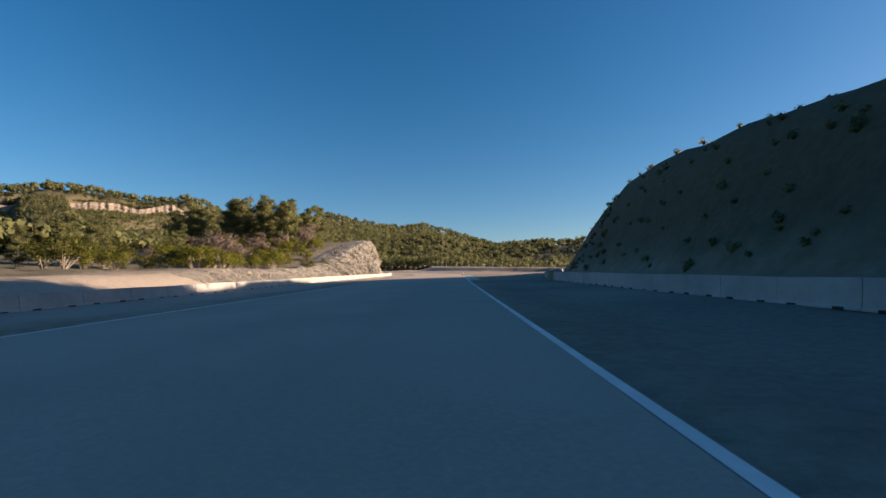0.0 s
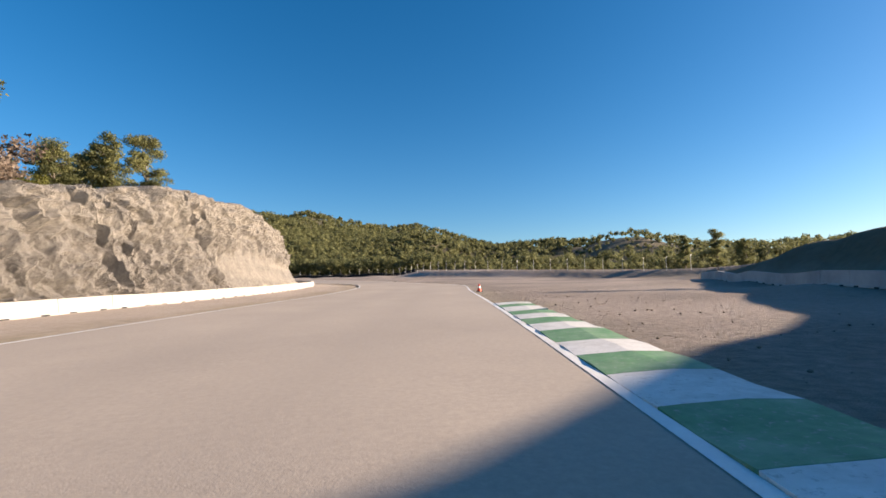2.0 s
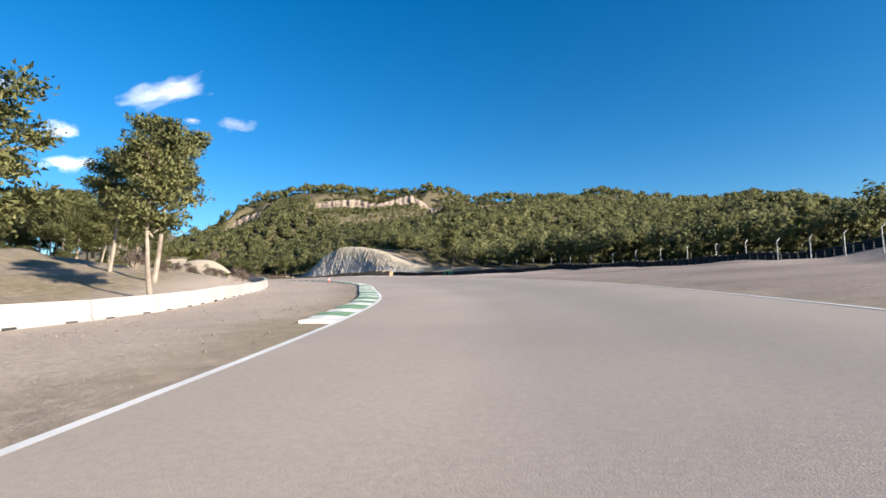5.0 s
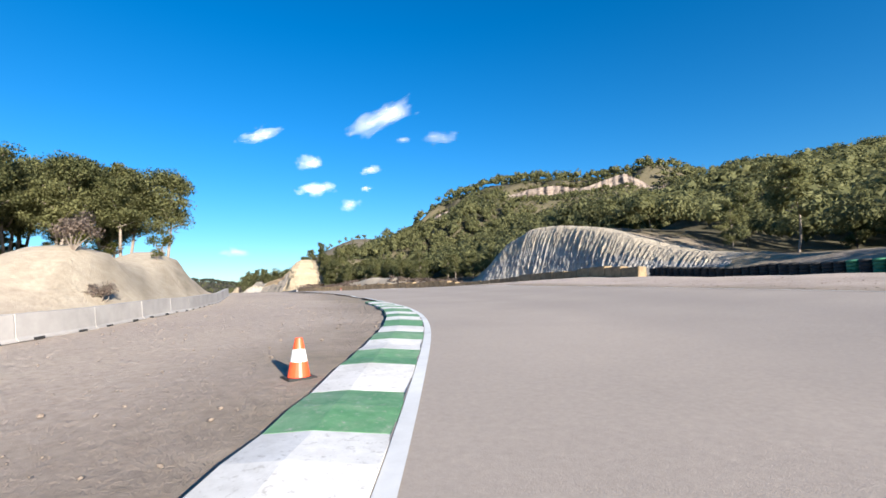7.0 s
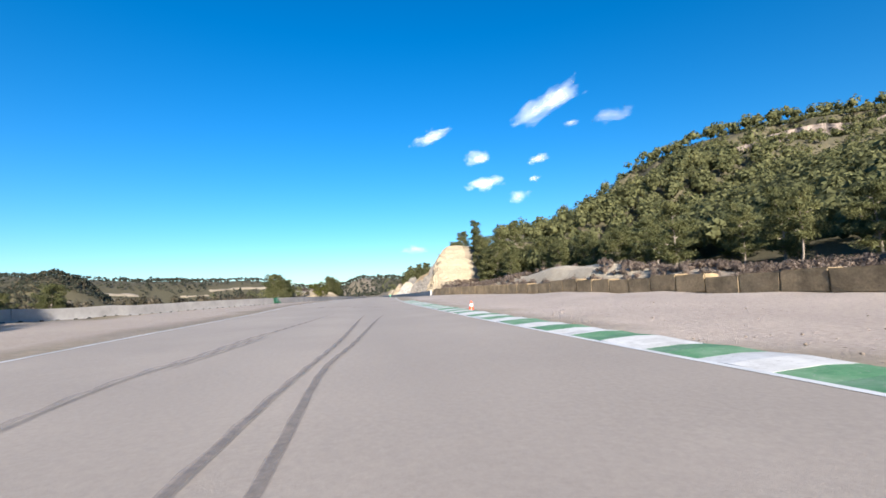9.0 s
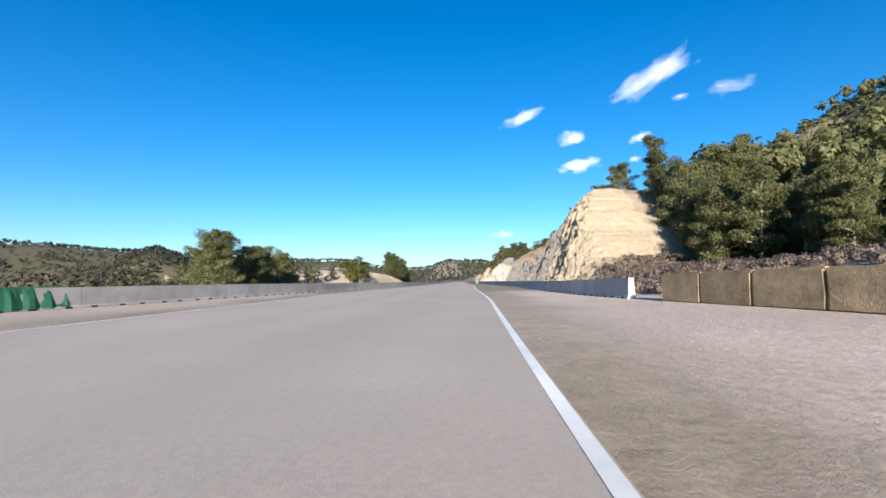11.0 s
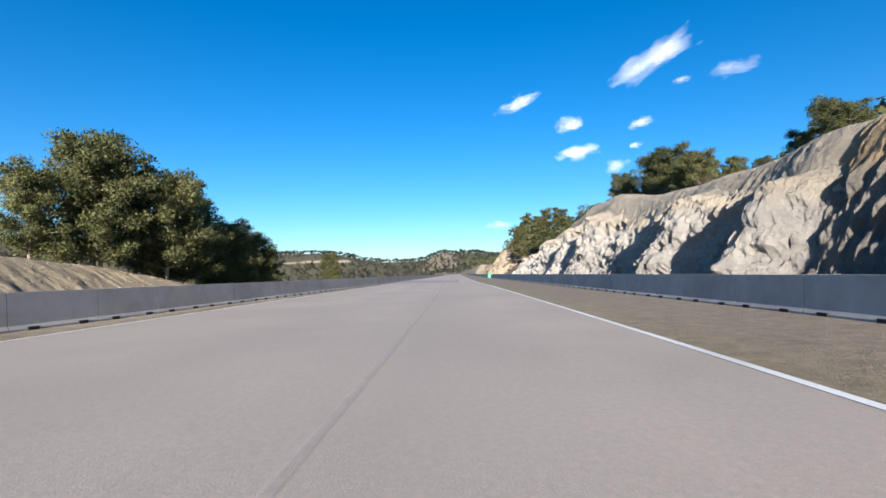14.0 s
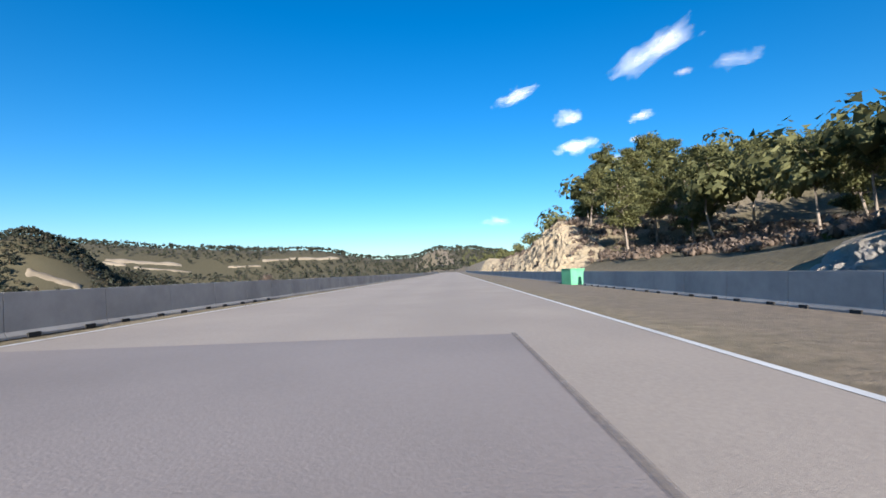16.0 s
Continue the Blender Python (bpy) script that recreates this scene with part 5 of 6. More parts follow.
woods("hill_woods", scatter(7000, -60, 520, 120, 560, lambda x, y: np.where(x < 32, y - OUTER_Y(x) > 34, beyond_berm(x, y) > 75) & (y > 100 + 0.55 * x)), 6.0, "shaded pine woodland on the low hills", 30)
woods("berm_woods", scatter(2200, -60, 130, 120, 300, lambda x, y: np.where(x < 32, (y - OUTER_Y(x) > 9) & (y - OUTER_Y(x) < 34), (beyond_berm(x, y) > 20) & (beyond_berm(x, y) < 75))), 4.2, "pine woodland behind the run-off fence", 170)
FIELDS = [(-1165, -205, 120, 22), (-1150, -165, 90, 12), (-1296, -10, 70, 16), (-1322, 62, 90, 18), (-1235, -60, 60, 10), (-1120, -250, 70, 14), (-760, -70, 40, 10)]


def open_land(x, y):
    """True on the fields across the valley."""
    out = np.zeros(np.shape(x), bool)
    for cx, cy, long, deep in FIELDS:
        out |= (np.abs((x - cx) * -0.44 + (y - cy) * 0.9) < long / 2 + 6) & (np.abs((x - cx) * 0.9 + (y - cy) * 0.44) < deep / 2 + 14)
    return out


woods("near_valley_woods", scatter(3000, -520, -100, -10, 200, lambda x, y: (LEFT_C(x) - y > np.where(x < -290, 50, 32)) & (LEFT_C(x) - y < 170) & (y > 0.3 * x + 120)), 4.2, "bare brown winter thicket falling into the valley", 40, BARE_WOODS)
woods("valley_pines", scatter(900, -520, -100, -10, 200, lambda x, y: (LEFT_C(x) - y > np.where(x < -290, 55, 32)) & (LEFT_C(x) - y < 190) & (y > 0.3 * x + 120) & (wiggle(x, y, 30) > 0)), 5.6, "dark pines among the valley thicket", 40)
woods("valley_woods", scatter(9500, -1100, -140, -500, 215, lambda x, y: (LEFT_C(x) - y > 150) & (wiggle(x, y, 60) > -0.4) & (y > 0.45 * x + 60) & ~open_land(x, y)), 6.5, "distant brown and green woodland in the valley", 10, BARE_WOODS)
woods("far_ridge_woods", scatter(11000, -1750, -800, -900, 640, lambda x, y: ((LEFT_C(x) - y > 80) | (x < -930) | (y - OUTER_Y(x) > 40)) & (wiggle(x, y, 80) > -0.7) & ~open_land(x, y)), 8.0, "distant wooded ridges beyond the valley, colour greyed for haze", 5, HAZED_WOODS)
woods("far_woods", scatter(2600, -1500, -470, 236, 700, lambda x, y: (y - OUTER_Y(x) > 12) & (wiggle(x, y, 70) > -0.5)), 6.5, "distant woodland beyond the straight", 24)
woods("ridge_woods", scatter(13000, -1100, -560, -330, 90, lambda x, y: (wiggle(x, y, 50) > -0.8) & ~open_land(x, y)), 6.0, "woodland on the hills across the valley", 8, HAZED_WOODS)
woods("hillside_scrub", scatter(2200, 0, 60, -30, 60, lambda x, y: x - RIGHT_A(y) > 2.2), 0.8, "dark low scrub covering the shaded hillside", 22, None, 0.15)
woods("slope_scrub", scatter(2600, -460, -318, 255, 290, lambda x, y: (y - OUTER_Y(x) > 3.5) & (y - OUTER_Y(x) < 26)), 1.5, "brown dry scrub covering the slope", 22, DRY_SCRUB, 0.15)
woods("bank_scrub", scatter(2600, -192, -100, 231, 246, lambda x, y: (y - OUTER_Y(x) > 2.6) & (np.hypot((x + 138) / 9, (y - 236.5) / 1.6) > 1)), 1.1, "purple brown dry scrub on the bank behind the bales", 90, DRY_SCRUB, 0.12)
woods("mound_scrub", scatter(420, -286, -222, 190, 212, lambda x, y: (wiggle(x, y, 5) > 0.1) & (LEFT_C(x) - y > 4.5) & (LEFT_C(x) - y < 16)), 1.2, "dry scrub on the crown of the sandy bank", 20, DRY_SCRUB, 0.15)
woods("edge_woods", scatter(420, -205, -98, 250, 290, lambda x, y: (y - OUTER_Y(x) > 21) & (y - OUTER_Y(x) < 36)), 6.2, "pines behind the edge of the wood", 120)
woods("slope_woods", scatter(170, -470, -336, 250, 290, lambda x, y: (y - OUTER_Y(x) > 11) & (y - OUTER_Y(x) < 36)), 7.5, "pines on the slope above the straight", 160)
woods("brow_scrub", scatter(30000, -360, -60, 330, 520, lambda x, y: bare_rock(x, y) & (crest(x, y) > 5)), 2.2, "low scrub below the cliffs of the brow", 24)
woods("wall_woods", scatter(900, -96, 14, 205, 276, lambda x, y: (y - OUTER_Y(x) > np.where(x < -50, 13, 5.5)) & (y - OUTER_Y(x) < 36)), 5.2, "dark pines above the outer wall", 130)
woods("bank_thicket", scatter(1100, -222, -112, 150, 212, lambda x, y: (LEFT_C(x) - y > 6) & (LEFT_C(x) - y < 34)), 2.3, "grey brown winter thicket behind the barrier", 70, BARE_WOODS, 0.35)
woods("bank_bushes", scatter(60, -218, -190, 190, 214, lambda x, y: (LEFT_C(x) - y > 8) & (LEFT_C(x) - y < 24)), 3.6, "dark green bushes before the sandy bank", 200, None, 0.3)
woods("west_woods", scatter(2200, -150, -50, 20, 150, lambda x, y: x < -70), 6.0, "green woodland left of the first straight", 22)

# ---- fields across the valley ----
FIELD = simple("dry_field", (0.17, 0.14, 0.1), (0.3, 0.255, 0.19), 0.06, 0.95, 0.0, 0.02)


def field(cx, cy, long, deep):
    """Ploughed strip laid over the slope, with ragged edges."""
    n, k = 16, 4
    v = []
    for a in range(n + 1):
        for b in range(k + 1):
            p, q = (a / n - 0.5) * long, (b / k - 0.5) * deep * (1 + 0.25 * math.sin(a * 1.3 + cx))
            x, y = cx - 0.44 * p + 0.9 * q, cy + 0.9 * p + 0.44 * q
            v.append((x, y, at(x, y) + (1.2 if 0 < a < n and 0 < b < k else -1.5)))
    f = [(a * (k + 1) + b, (a + 1) * (k + 1) + b, (a + 1) * (k + 1) + b + 1, a * (k + 1) + b + 1) for a in range(n) for b in range(k)]
    return tagged(mesh_object("field", v, f, FIELD, True), "pale dry ploughed field on the far slope", "field", kind="structure")


for f in FIELDS:
    field(*f)

# ---- cones ----
def cone(x, y):
    base = new("traffic_cone")
    bm = bmesh.new()
    box(bm, (-0.17, -0.17, 0), (0.17, 0.17, 0.035), 0.01)
    part("foot", bm, RUBBER, base, "black rubber foot")
    rings = [(0.0, 0.13), (0.17, 0.098), (0.31, 0.07), (0.44, 0.04)]
    for name, mat, (za, ra), (zb, rb) in (("shell", ORANGE, rings[0], rings[1]), ("white_band", WHITE, rings[1], rings[2]), ("tip", ORANGE, rings[2], rings[3])):
        bm = bmesh.new()
        lo = [bm.verts.new((ra * math.cos(q), ra * math.sin(q), 0.035 + za)) for q in np.linspace(0, 2 * math.pi, 20, endpoint=False)]
        hi = [bm.verts.new((rb * math.cos(q), rb * math.sin(q), 0.035 + zb)) for q in np.linspace(0, 2 * math.pi, 20, endpoint=False)]
        for k in range(20):
            bm.faces.new((lo[k], lo[(k + 1) % 20], hi[(k + 1) % 20], hi[k]))
        bm.faces.new(hi)
        label = "white reflective band" if mat is WHITE else ""
        if name == "shell":
            shell = part(name, bm, mat, base)
        else:
            part(name, bm, mat, shell, label)
    base.location = (x, y, at(x, y))
    return tagged(base, "orange traffic cone with white band beside the kerb", "traffic cone", "track cones")


for p in ((9.5, 97.0), (-42.7, 187.6), (-111, 217.4)):
    cone(*p)


# ---- straw bales, tyre wall, fence ----
def rough_box(name, size, mat, seed, amount):
    bm = bmesh.new()
    box(bm, (-size[0] / 2, -size[1] / 2, 0), (size[0] / 2, size[1] / 2, size[2]), 0.07)
    bmesh.ops.subdivide_edges(bm, edges=bm.edges[:], cuts=2, use_grid_fill=True)
    for v in bm.verts:
        v.co += noise.noise_vector(v.co * 3 + Vector((seed, 0, 0))) * amount * (0.3 if v.co.z < 0.05 else 1)
    return bm


def bale(seed):
    base = new("straw_bale")
    part("straw", rough_box("straw", (2.23, 1.0, 1.05), STRAW, seed * 7.0, 0.05), STRAW, base)
    return base


BALES = [bale(k) for k in range(3)]
line = spline([(-61.5, 225.6), (-80, 229.6), (-100, 231), (-124, 231), (-140, 230.1), (-154, 227.6 + float(BEND(-154))), (-165, 226.2 + float(BEND(-165)))], 2.22)
for k, (a, b) in enumerate(zip(line, line[1:])):
    m, d = (a + b) / 2, b - a
    mat = Matrix.Translation((m[0], m[1], at(m[0], m[1]) - 0.05)) @ Matrix.Rotation(math.atan2(d[1], d[0]) + rng.normal() * 0.006, 4, "Z")
    if k < 3:
        ob = BALES[k]
        ob.matrix_basis = mat
    else:
        ob = copy_thing(BALES[k % 3], mat)
    tagged(ob, "weathered brown straw bale in the barrier row", "straw bale", "row of bales")


def tyre_mesh(bm, z):
    rings = []
    for k in range(8):
        q = 2 * math.pi * k / 8
        rings.append((0.24 + 0.075 * math.cos(q), z + 0.1 + 0.1 * math.sin(q)))
    n = 14
    grid = [[bm.verts.new((r * math.cos(2 * math.pi * m / n), r * math.sin(2 * math.pi * m / n), h)) for r, h in rings] for m in range(n)]
    for m in range(n):
        for k in range(8):
            bm.faces.new((grid[m][k], grid[(m + 1) % n][k], grid[(m + 1) % n][(k + 1) % 8], grid[m][(k + 1) % 8]))


def tyre_stack(mat):
    base = new("tyre_stack")
    for k in range(4):
        bm = bmesh.new()
        tyre_mesh(bm, 0.2 * k)
        part("tyre", bm, mat, base)
    return base


DARK_STACK, GREEN_STACK = tyre_stack(RUBBER), tyre_stack(simple("green_tyre_paint", (0.02, 0.12, 0.06), (0.04, 0.2, 0.1), 5, 0.6, 0.004, 1.0))
line = spline([(10, 196.4), (-12, 206.4), (-44, 219.4), (-60, 224.4)], 0.66)
used = set()
for k, p in enumerate(line):
    green = -45.6 < p[0] < -43.2
    src = GREEN_STACK if green and k % 3 else DARK_STACK
    m = Matrix.Translation((p[0], p[1], at(p[0], p[1]) - 0.02)) @ Matrix.Rotation(k * 1.7, 4, "Z")
    if src.name in used:
        ob = copy_thing(src, m)
    else:
        used.add(src.name)
        ob = src
        ob.matrix_basis = m
    tagged(ob, "stack of green painted tyres" if src is GREEN_STACK else "stack of old black tyres at the outer wall", "tyre stack", "tyre wall")


def fence_post():
    base = new("fence_post")
    bm = bmesh.new()
    limb(bm, (0, 0, -0.3), (0, 0, 1.8), 0.035, 0.035, 8)
    part("pole", bm, METAL, base)
    bm = bmesh.new()
    limb(bm, (0, 0, 1.8), (0, -0.28, 2.08), 0.03, 0.026, 8)
    part("bent_top", bm, METAL, base)
    return base


POST = fence_post()
line = spline([(47, 127), (40.5, 137), (33, 148.4), (25.5, 156.4), (20, 163.5), (13, 177), (3, 197.5), (-11.5, 208.8), (-36.4, 219)], 3.4)
for k, p in enumerate(line):
    d = line[min(k + 1, len(line) - 1)] - line[max(k - 1, 0)]
    m = Matrix.Translation((p[0], p[1], at(p[0], p[1]))) @ Matrix.Rotation(math.atan2(d[1], d[0]), 4, "Z")
    ob = copy_thing(POST, m) if k else POST
    ob.matrix_basis = m
    tagged(ob, "grey steel fence post behind the tyre wall", "fence post", "fence posts")


# ---- small things at the track ----
TARP = simple("green_tarpaulin", (0.06, 0.27, 0.15), (0.11, 0.38, 0.22), 6, 0.55, 0.004, 1.0)


def panel(a, b, tall, label):
    """A green sheet hung over a barrier, from a to b along it."""
    base = new("green_panel")
    n = 14
    d = Vector((b[0] - a[0], b[1] - a[1], 0))
    side = Vector((d.y, -d.x, 0)).normalized()
    bm = bmesh.new()
    rows = []
    for k in range(n + 1):
        p = Vector((a[0], a[1], 0)) + d * k / n
        z = at(p.x, p.y)
        sway = 0.03 * math.sin(k * 1.9)
        rows.append([bm.verts.new((p.x + side.x * o, p.y + side.y * o, z + h)) for o, h in ((-0.3 - sway, 0.08), (-0.24 - sway, tall * 0.5), (-0.2, tall), (0.2, tall), (0.24 + sway, tall * 0.5), (0.3 + sway, 0.08))])
    for p, q in zip(rows, rows[1:]):
        for m in range(5):
            bm.faces.new((p[m], q[m], q[m + 1], p[m + 1]))
    bmesh.ops.solidify(bm, geom=bm.faces[:], thickness=0.015)
    part("sheet", bm, TARP, base)
    return tagged(base, label, "tarpaulin", "green sheets")


panel((-42.5, 178.15), (-44.0, 179.35), 0.66, "green tarpaulin hung over the pale barrier")
panel((10.9, 47.6), (11.5, 50.4), 0.81, "green tarpaulin on the shaded barrier")
panel((-164.5, float(LEFT_C(-164.5))), (-167.5, float(LEFT_C(-167.5))), 0.97, "green tarpaulin over the grey barrier")


def hut(x, y, w, d, h, turn, wall, roof, label):
    """A small flat cabinet or far house with a pitched roof."""
    base = new("house" if roof else "marshal_box")
    bm = bmesh.new()
    box(bm, (-w / 2, -d / 2, -0.3), (w / 2, d / 2, h), 0.02)
    part("wall", bm, wall, base)
    if roof:
        bm = bmesh.new()
        v = [bm.verts.new(c) for c in ((-w * 0.55, -d * 0.58, h), (w * 0.55, -d * 0.58, h), (w * 0.55, d * 0.58, h), (-w * 0.55, d * 0.58, h), (-w * 0.55, 0, h + d * 0.3), (w * 0.55, 0, h + d * 0.3))]
        for q in ((0, 1, 5, 4), (2, 3, 4, 5), (0, 4, 3), (1, 2, 5), (3, 2, 1, 0)):
            bm.faces.new([v[m] for m in q])
        part("roof", bm, roof, base)
        for k in (-0.25, 0.25):
            bm = bmesh.new()
            box(bm, (w * k - 0.6, -d / 2 - 0.05, h * 0.4), (w * k + 0.6, -d / 2 + 0.02, h * 0.75), 0.01)
            part("window", bm, RUBBER, base)
    else:
        bm = bmesh.new()
        box(bm, (-w * 0.53, -d * 0.55, h), (w * 0.53, d * 0.55, h + 0.07), 0.02)
        part("lid", bm, wall, base)
    base.matrix_basis = Matrix.Translation((x, y, at(x, y))) @ Matrix.Rotation(radians(turn), 4, "Z")
    return tagged(base, label, "house" if roof else "box")


hut(-350.6, 227.0 + float(BEND(-350.6)), 1.6, 1.0, 1.05, 4, TARP, None, "green marshal box in the barrier line")
TILE = simple("roof_tile", (0.25, 0.1, 0.06), (0.4, 0.18, 0.1), 2, 0.9, 0.03, 0.4)
PLASTER = simple("plaster", (0.55, 0.5, 0.42), (0.7, 0.66, 0.58), 2, 0.9, 0.005, 0.4)
for k, (x, y) in enumerate(((-760, 60), (-775, 40), (-690, -10), (-800, 130), (-830, 100), (-600, -60), (-905, 160), (-640, 85), (-980, 190), (-1010, 150), (-560, 20), (-720, 150))):
    tagged(hut(x, y, 14 + 3 * (k % 3), 9, 6, 25 * k, PLASTER, TILE, "small pale farmhouse with tiled roof in the valley"), group="valley houses")


def mast(x, y):
    base = new("radio_mast")
    for k, (dx, dy) in enumerate(((0.5, 0), (-0.25, 0.43), (-0.25, -0.43))):
        bm = bmesh.new()
        limb(bm, (dx, dy, -1), (dx * 0.4, dy * 0.4, 17), 0.09, 0.06, 5)
        part("leg", bm, METAL, base)
    for k in range(8):
        bm = bmesh.new()
        q = 0.55 - 0.04 * k
        for t in range(3):
            limb(bm, (q * math.cos(t * 2.09), q * math.sin(t * 2.09), 2 * k + 1), (q * math.cos(t * 2.09 + 2.09), q * math.sin(t * 2.09 + 2.09), 2 * k + 2.6), 0.04, 0.04, 4)
        part("brace", bm, METAL, base)
    base.location = (x, y, at(x, y))
    return tagged(base, "thin steel radio mast on the wooded ridge", "mast")


mast(60, 640)


# ---- marks on the asphalt ----
def mark_look(name, dark, light, cover):
    def build(n, l, p):
        l.new(ramp(n, l, noise_tex(n, l, 6, 6, 0.7), [(0.3, dark), (0.7, light)]), p.inputs["Base Color"])
        p.inputs["Roughness"].default_value = 0.8
        fac = ramp(n, l, noise_tex(n, l, 9, 6, 0.75), [(0.3, (cover * 0.5,) * 3), (0.7, (cover * 1.4,) * 3)])
        l.new(fac, p.inputs["Alpha"])
    return material(name, build)


SKID = mark_look("tyre_rubber_mark", (0.13, 0.115, 0.108), (0.19, 0.165, 0.155), 0.38)
PATCH = simple("newer_asphalt", (0.225, 0.193, 0.175), (0.31, 0.265, 0.24), 16, 0.75, 0.006, 0.15)


def ribbon(name, points, width, mat, label, lift=0.06):
    p = spline(points, 0.5)
    t = np.gradient(p, axis=0)
    t /= np.linalg.norm(t, axis=1)[:, None]
    s = np.linspace(0, 1, len(p))
    q = np.column_stack([t[:, 1], -t[:, 0]]) * (width / 2 * (0.1 + 0.9 * smooth(np.minimum(s, 1 - s) / 0.25)))[:, None]
    return strip(name, p - q, p + q, mat, lift, label, "road marking")


for pts in ([(-79.4, 205.7), (-80.6, 206.1), (-82.7, 206.6), (-87.9, 207.3), (-94.9, 207.3), (-98.2, 207.8), (-102.1, 208.4), (-109, 209.7), (-115.6, 210.8)],
            [(-96.2, 207.6), (-98.2, 208), (-102.1, 208.7)],
            [(-79, 206.4), (-79.8, 206.6), (-81.5, 207.1), (-84.7, 208), (-90, 209), (-94, 209.6), (-99.5, 210.5), (-108.5, 211.7), (-111.5, 212.2)],
            [(-79, 207.3), (-79.8, 207.5), (-81.3, 207.9), (-84.3, 208.7), (-90.3, 209.6), (-95.3, 210.1), (-98.9, 210.8), (-105.8, 212), (-111, 213)],
            [(-131, 206.3), (-130.1, 207.2), (-129, 208.9), (-127, 210.8), (-125.3, 211.9)],
            [(-130.9, 209.7), (-129.8, 210.8), (-127.7, 212.2), (-125.1, 213.3), (-123.5, 213.9), (-121, 214.5)],
            [(-128.9, 211.2), (-126.2, 212.2), (-124.6, 212.5), (-123.1, 212.8)]):
    ribbon("skid_mark", pts, 0.1, SKID, "dark curved tyre skid mark on the asphalt")
i0, i1 = station(-305.2, 215 + float(BEND(-305.2))), station(-327, 215 + float(BEND(-327)))
rows = slice(i0, i1)
strip("asphalt_patch", E[rows, :2] + SIDE[rows] * 0.5, E[rows, :2] + SIDE[rows] * 8.8, PATCH, 0.034, "darker newer asphalt patch in the track", "road surface", 8)


SEAM = mark_look("pale_seam", (0.42, 0.37, 0.34), (0.5, 0.44, 0.4), 0.22)
ribbon("pale_seam", bent([(-225, 217.3), (-245, 217.6), (-262, 217.7), (-285, 217.6), (-304, 217.6)]), 0.09, SEAM, "pale worn seam along the middle of the asphalt")
strip("repair_joint", E[rows, :2] + SIDE[rows] * 8.77, E[rows, :2] + SIDE[rows] * 8.85, SKID, 0.05, "dark joint at the edge of the asphalt patch", "road marking")


# ---- loose stones on the verges ----
def stones(name, n, i0, i1, near, far, sign, label):
    """Small angular stones beside the track edge, joined."""
    g = np.random.default_rng(n)
    k = g.integers(i0, i1, n)
    off = near + (far - near) * g.uniform(0, 1, n) ** 1.6
    edge = E[k, 2:4] if sign > 0 else E[k, :2]
    p = edge + SIDE[k] * (off * sign)[:, None] + g.normal(size=(n, 2)) * 0.5
    size = 0.01 + 0.026 * g.uniform(0, 1, n) ** 4
    v = ICO_V[None] * g.uniform(0.6, 1.2, (n, len(ICO_V), 1)) * size[:, None, None] * np.array([1.2, 1, 0.7]) + np.column_stack([p, height(p[:, 0], p[:, 1]) + size * 0.3])[:, None]
    f = (ICO_F[None] + np.arange(n)[:, None, None] * len(ICO_V)).reshape(-1, 3)
    return tagged(new(name, raw_mesh(name, v.reshape(-1, 3), f, STONE)), label, "stones", kind="stuff")


STONE = simple("loose_stone", (0.1, 0.08, 0.065), (0.26, 0.21, 0.17), 3, 0.95, 0.0, 0.8)
stones("loose_stones", 2600, station(-8, 152), station(-78, 205), 1.2, 8, -1, "loose pale stones on the inner verge")
stones("loose_stones", 2600, station(-40, 200), station(-140, 214), 0.6, 9, 1, "loose pale stones on the gravel run-off")
stones("loose_stones", 900, station(3, 55), station(9, 100), 1.4, 7, 1, "loose pale stones beside the kerb")


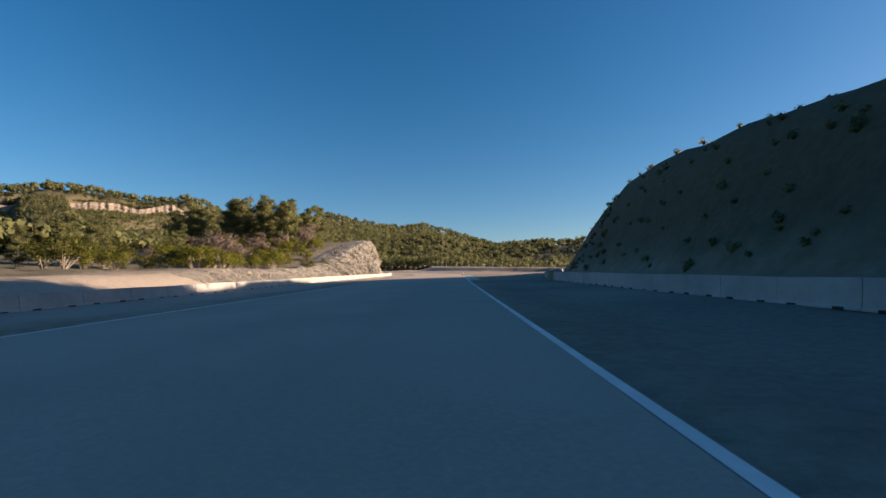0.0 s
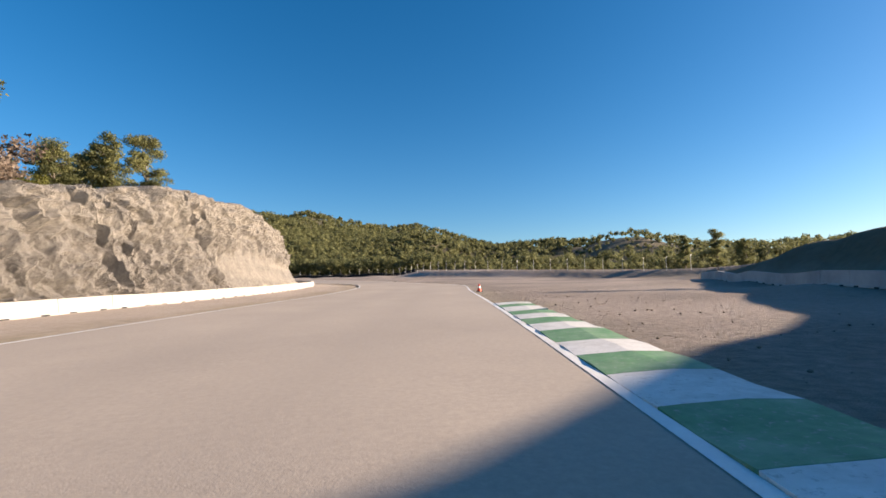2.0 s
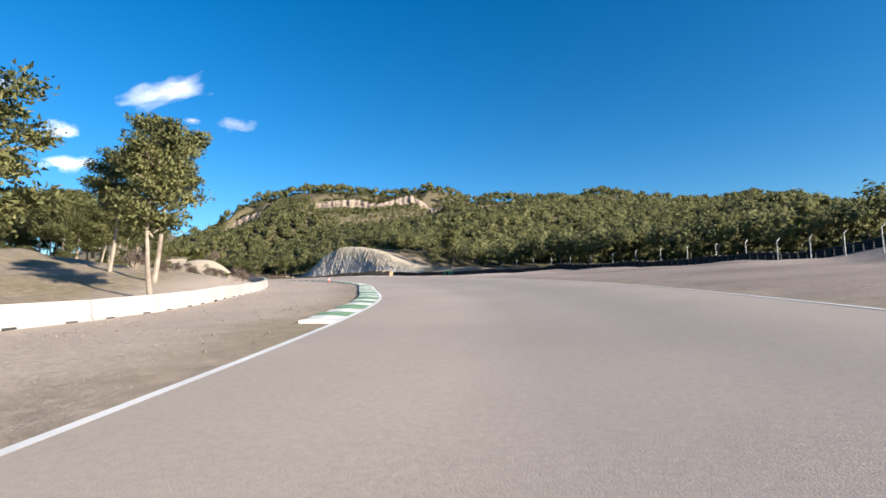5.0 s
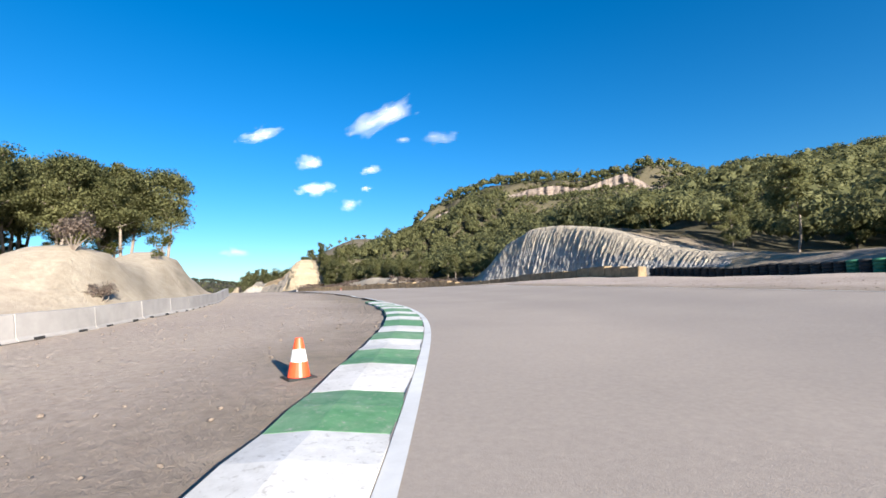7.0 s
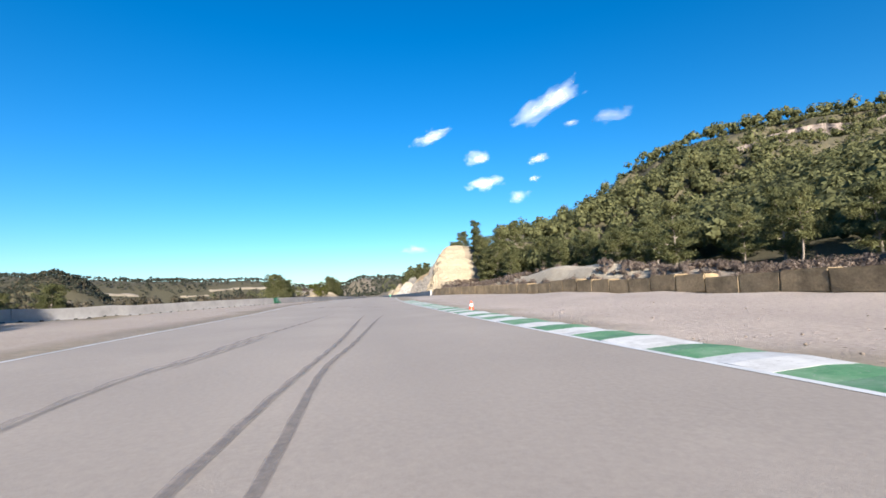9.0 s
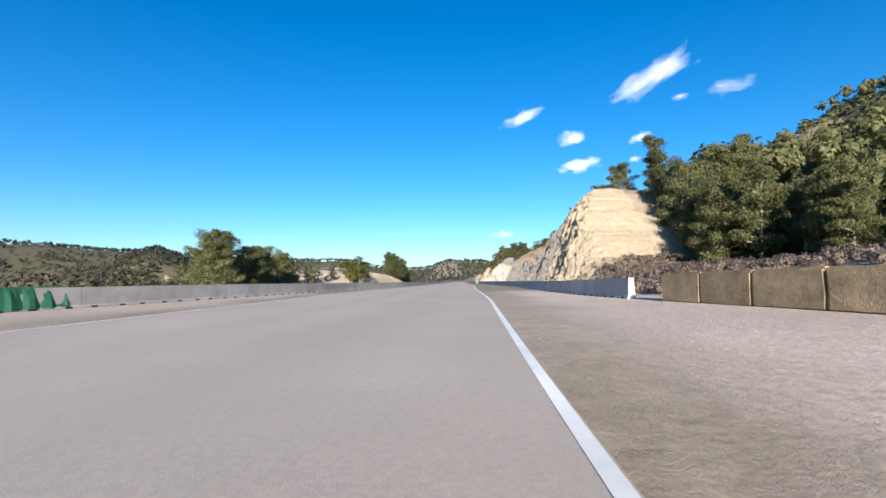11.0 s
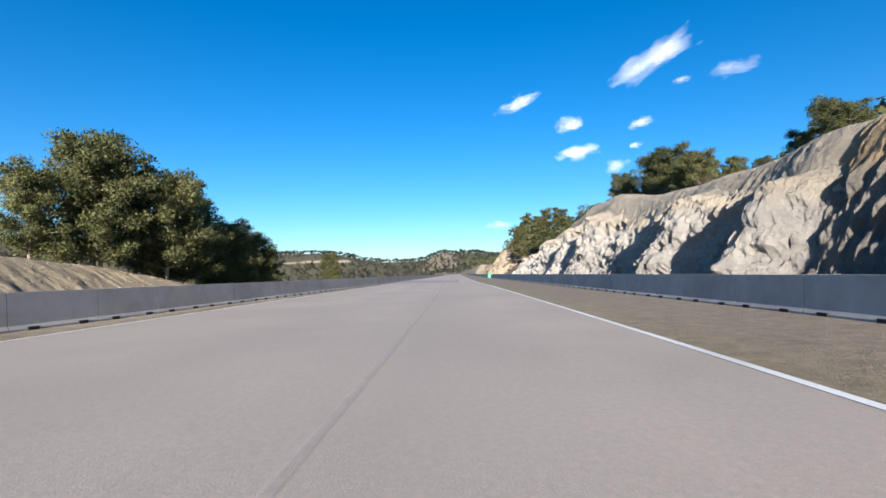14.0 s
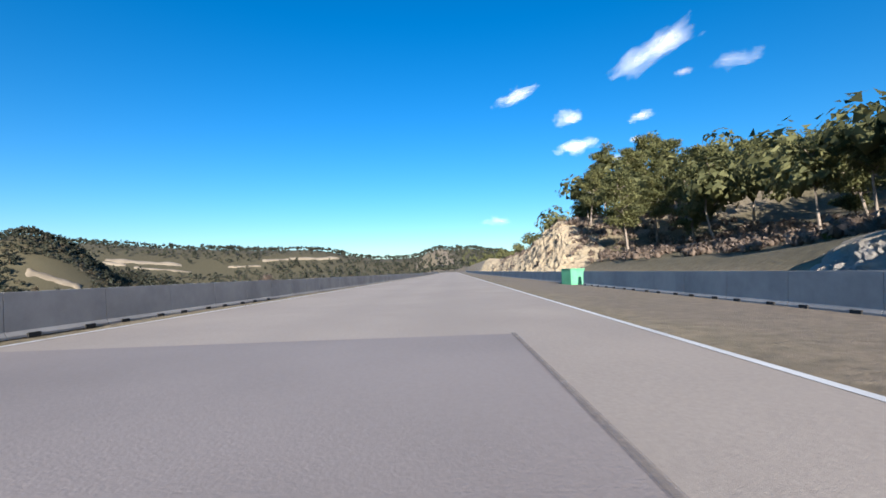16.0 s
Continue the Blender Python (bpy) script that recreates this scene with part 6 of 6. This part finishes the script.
# ---- clouds: soft shreds in the far sky ----
def cloud_look(seed, cover):
    def build(n, l, p):
        t = n.new("ShaderNodeTexCoord")
        m = n.new("ShaderNodeMapping")
        m.inputs["Location"].default_value, m.inputs["Scale"].default_value = (seed * 3.7, 0, seed), (3.6, 0.0, 2.2)
        l.new(t.outputs["Generated"], m.inputs[0])
        f = n.new("ShaderNodeTexNoise")
        f.inputs["Scale"].default_value, f.inputs["Detail"].default_value, f.inputs["Roughness"].default_value = 1.0, 4, 0.5
        l.new(m.outputs[0], f.inputs["Vector"])
        g = n.new("ShaderNodeVectorMath")
        g.operation = "DISTANCE"
        flat = n.new("ShaderNodeMapping")
        flat.inputs["Scale"].default_value = (1, 0, 1)
        l.new(t.outputs["Generated"], flat.inputs[0])
        l.new(flat.outputs[0], g.inputs[0])
        g.inputs[1].default_value = (0.5, 0, 0.5)
        r = n.new("ShaderNodeMath")
        r.operation = "MULTIPLY_ADD"
        l.new(g.outputs["Value"], r.inputs[0])
        r.inputs[1].default_value = -1.35
        l.new(f.outputs["Fac"], r.inputs[2])
        l.new(ramp(n, l, r.outputs[0], [(0.02, (0, 0, 0)), (0.6, (cover, cover, cover))]), p.inputs["Alpha"])
        p.inputs["Base Color"].default_value = (0.5, 0.52, 0.56, 1)
        p.inputs["Roughness"].default_value = 1
        # weak glow added on top of the sunlight to brighten the cloud
        p.inputs["Emission Color"].default_value = (0.9, 0.95, 1, 1)
        p.inputs["Emission Strength"].default_value = 0.06
    return material("cloud", build)


def cloud(az, el, w, h, tilt, cover, seed):
    """A thin shred of cloud far beyond the hills."""
    d = 3000
    k = math.radians(1) * d
    mid = Vector((-110 - math.sin(radians(az)) * d, 205 + math.cos(radians(az)) * d, 6 + d * math.tan(radians(el))))
    n = 12
    v = [((a / n - 0.5) * w * k * 1.5, 30 * math.sin(a * 1.9) * math.cos(b * 2.3), (b / n - 0.5) * h * k * 1.7) for a in range(n + 1) for b in range(n + 1)]
    f = [(a * (n + 1) + b, (a + 1) * (n + 1) + b, (a + 1) * (n + 1) + b + 1, a * (n + 1) + b + 1) for a in range(n) for b in range(n)]
    ob = mesh_object("cloud_backdrop", v, f, cloud_look(seed, cover), True)
    ob.matrix_world = Matrix.Translation(mid) @ Matrix.Rotation(radians(az), 4, "Z") @ Matrix.Rotation(radians(-tilt), 4, "Y")
    ob.visible_shadow = False
    return tagged(ob, "small ragged white fair-weather cloud", "cloud", kind="structure")


for k, c in enumerate(((60.8, 22.0, 9.6, 2.6, 29, 0.74), (75.8, 19.2, 5.0, 1.6, 26, 0.66), (70.2, 16.4, 3.0, 1.6, 8, 0.74), (69.4, 13.2, 4.4, 1.4, 8, 0.78), (62.8, 15.6, 2.6, 1.0, 14, 0.6), (63.4, 13.4, 1.4, 0.6, 0, 0.6), (65.4, 11.4, 2.6, 1.3, 0, 0.42), (53.8, 19.4, 4.0, 1.6, 8, 0.3), (58.6, 19.2, 1.6, 0.6, 6, 0.35), (78.5, 5.6, 3.0, 0.8, 0, 0.35))):
    cloud(*c, 1 + k)
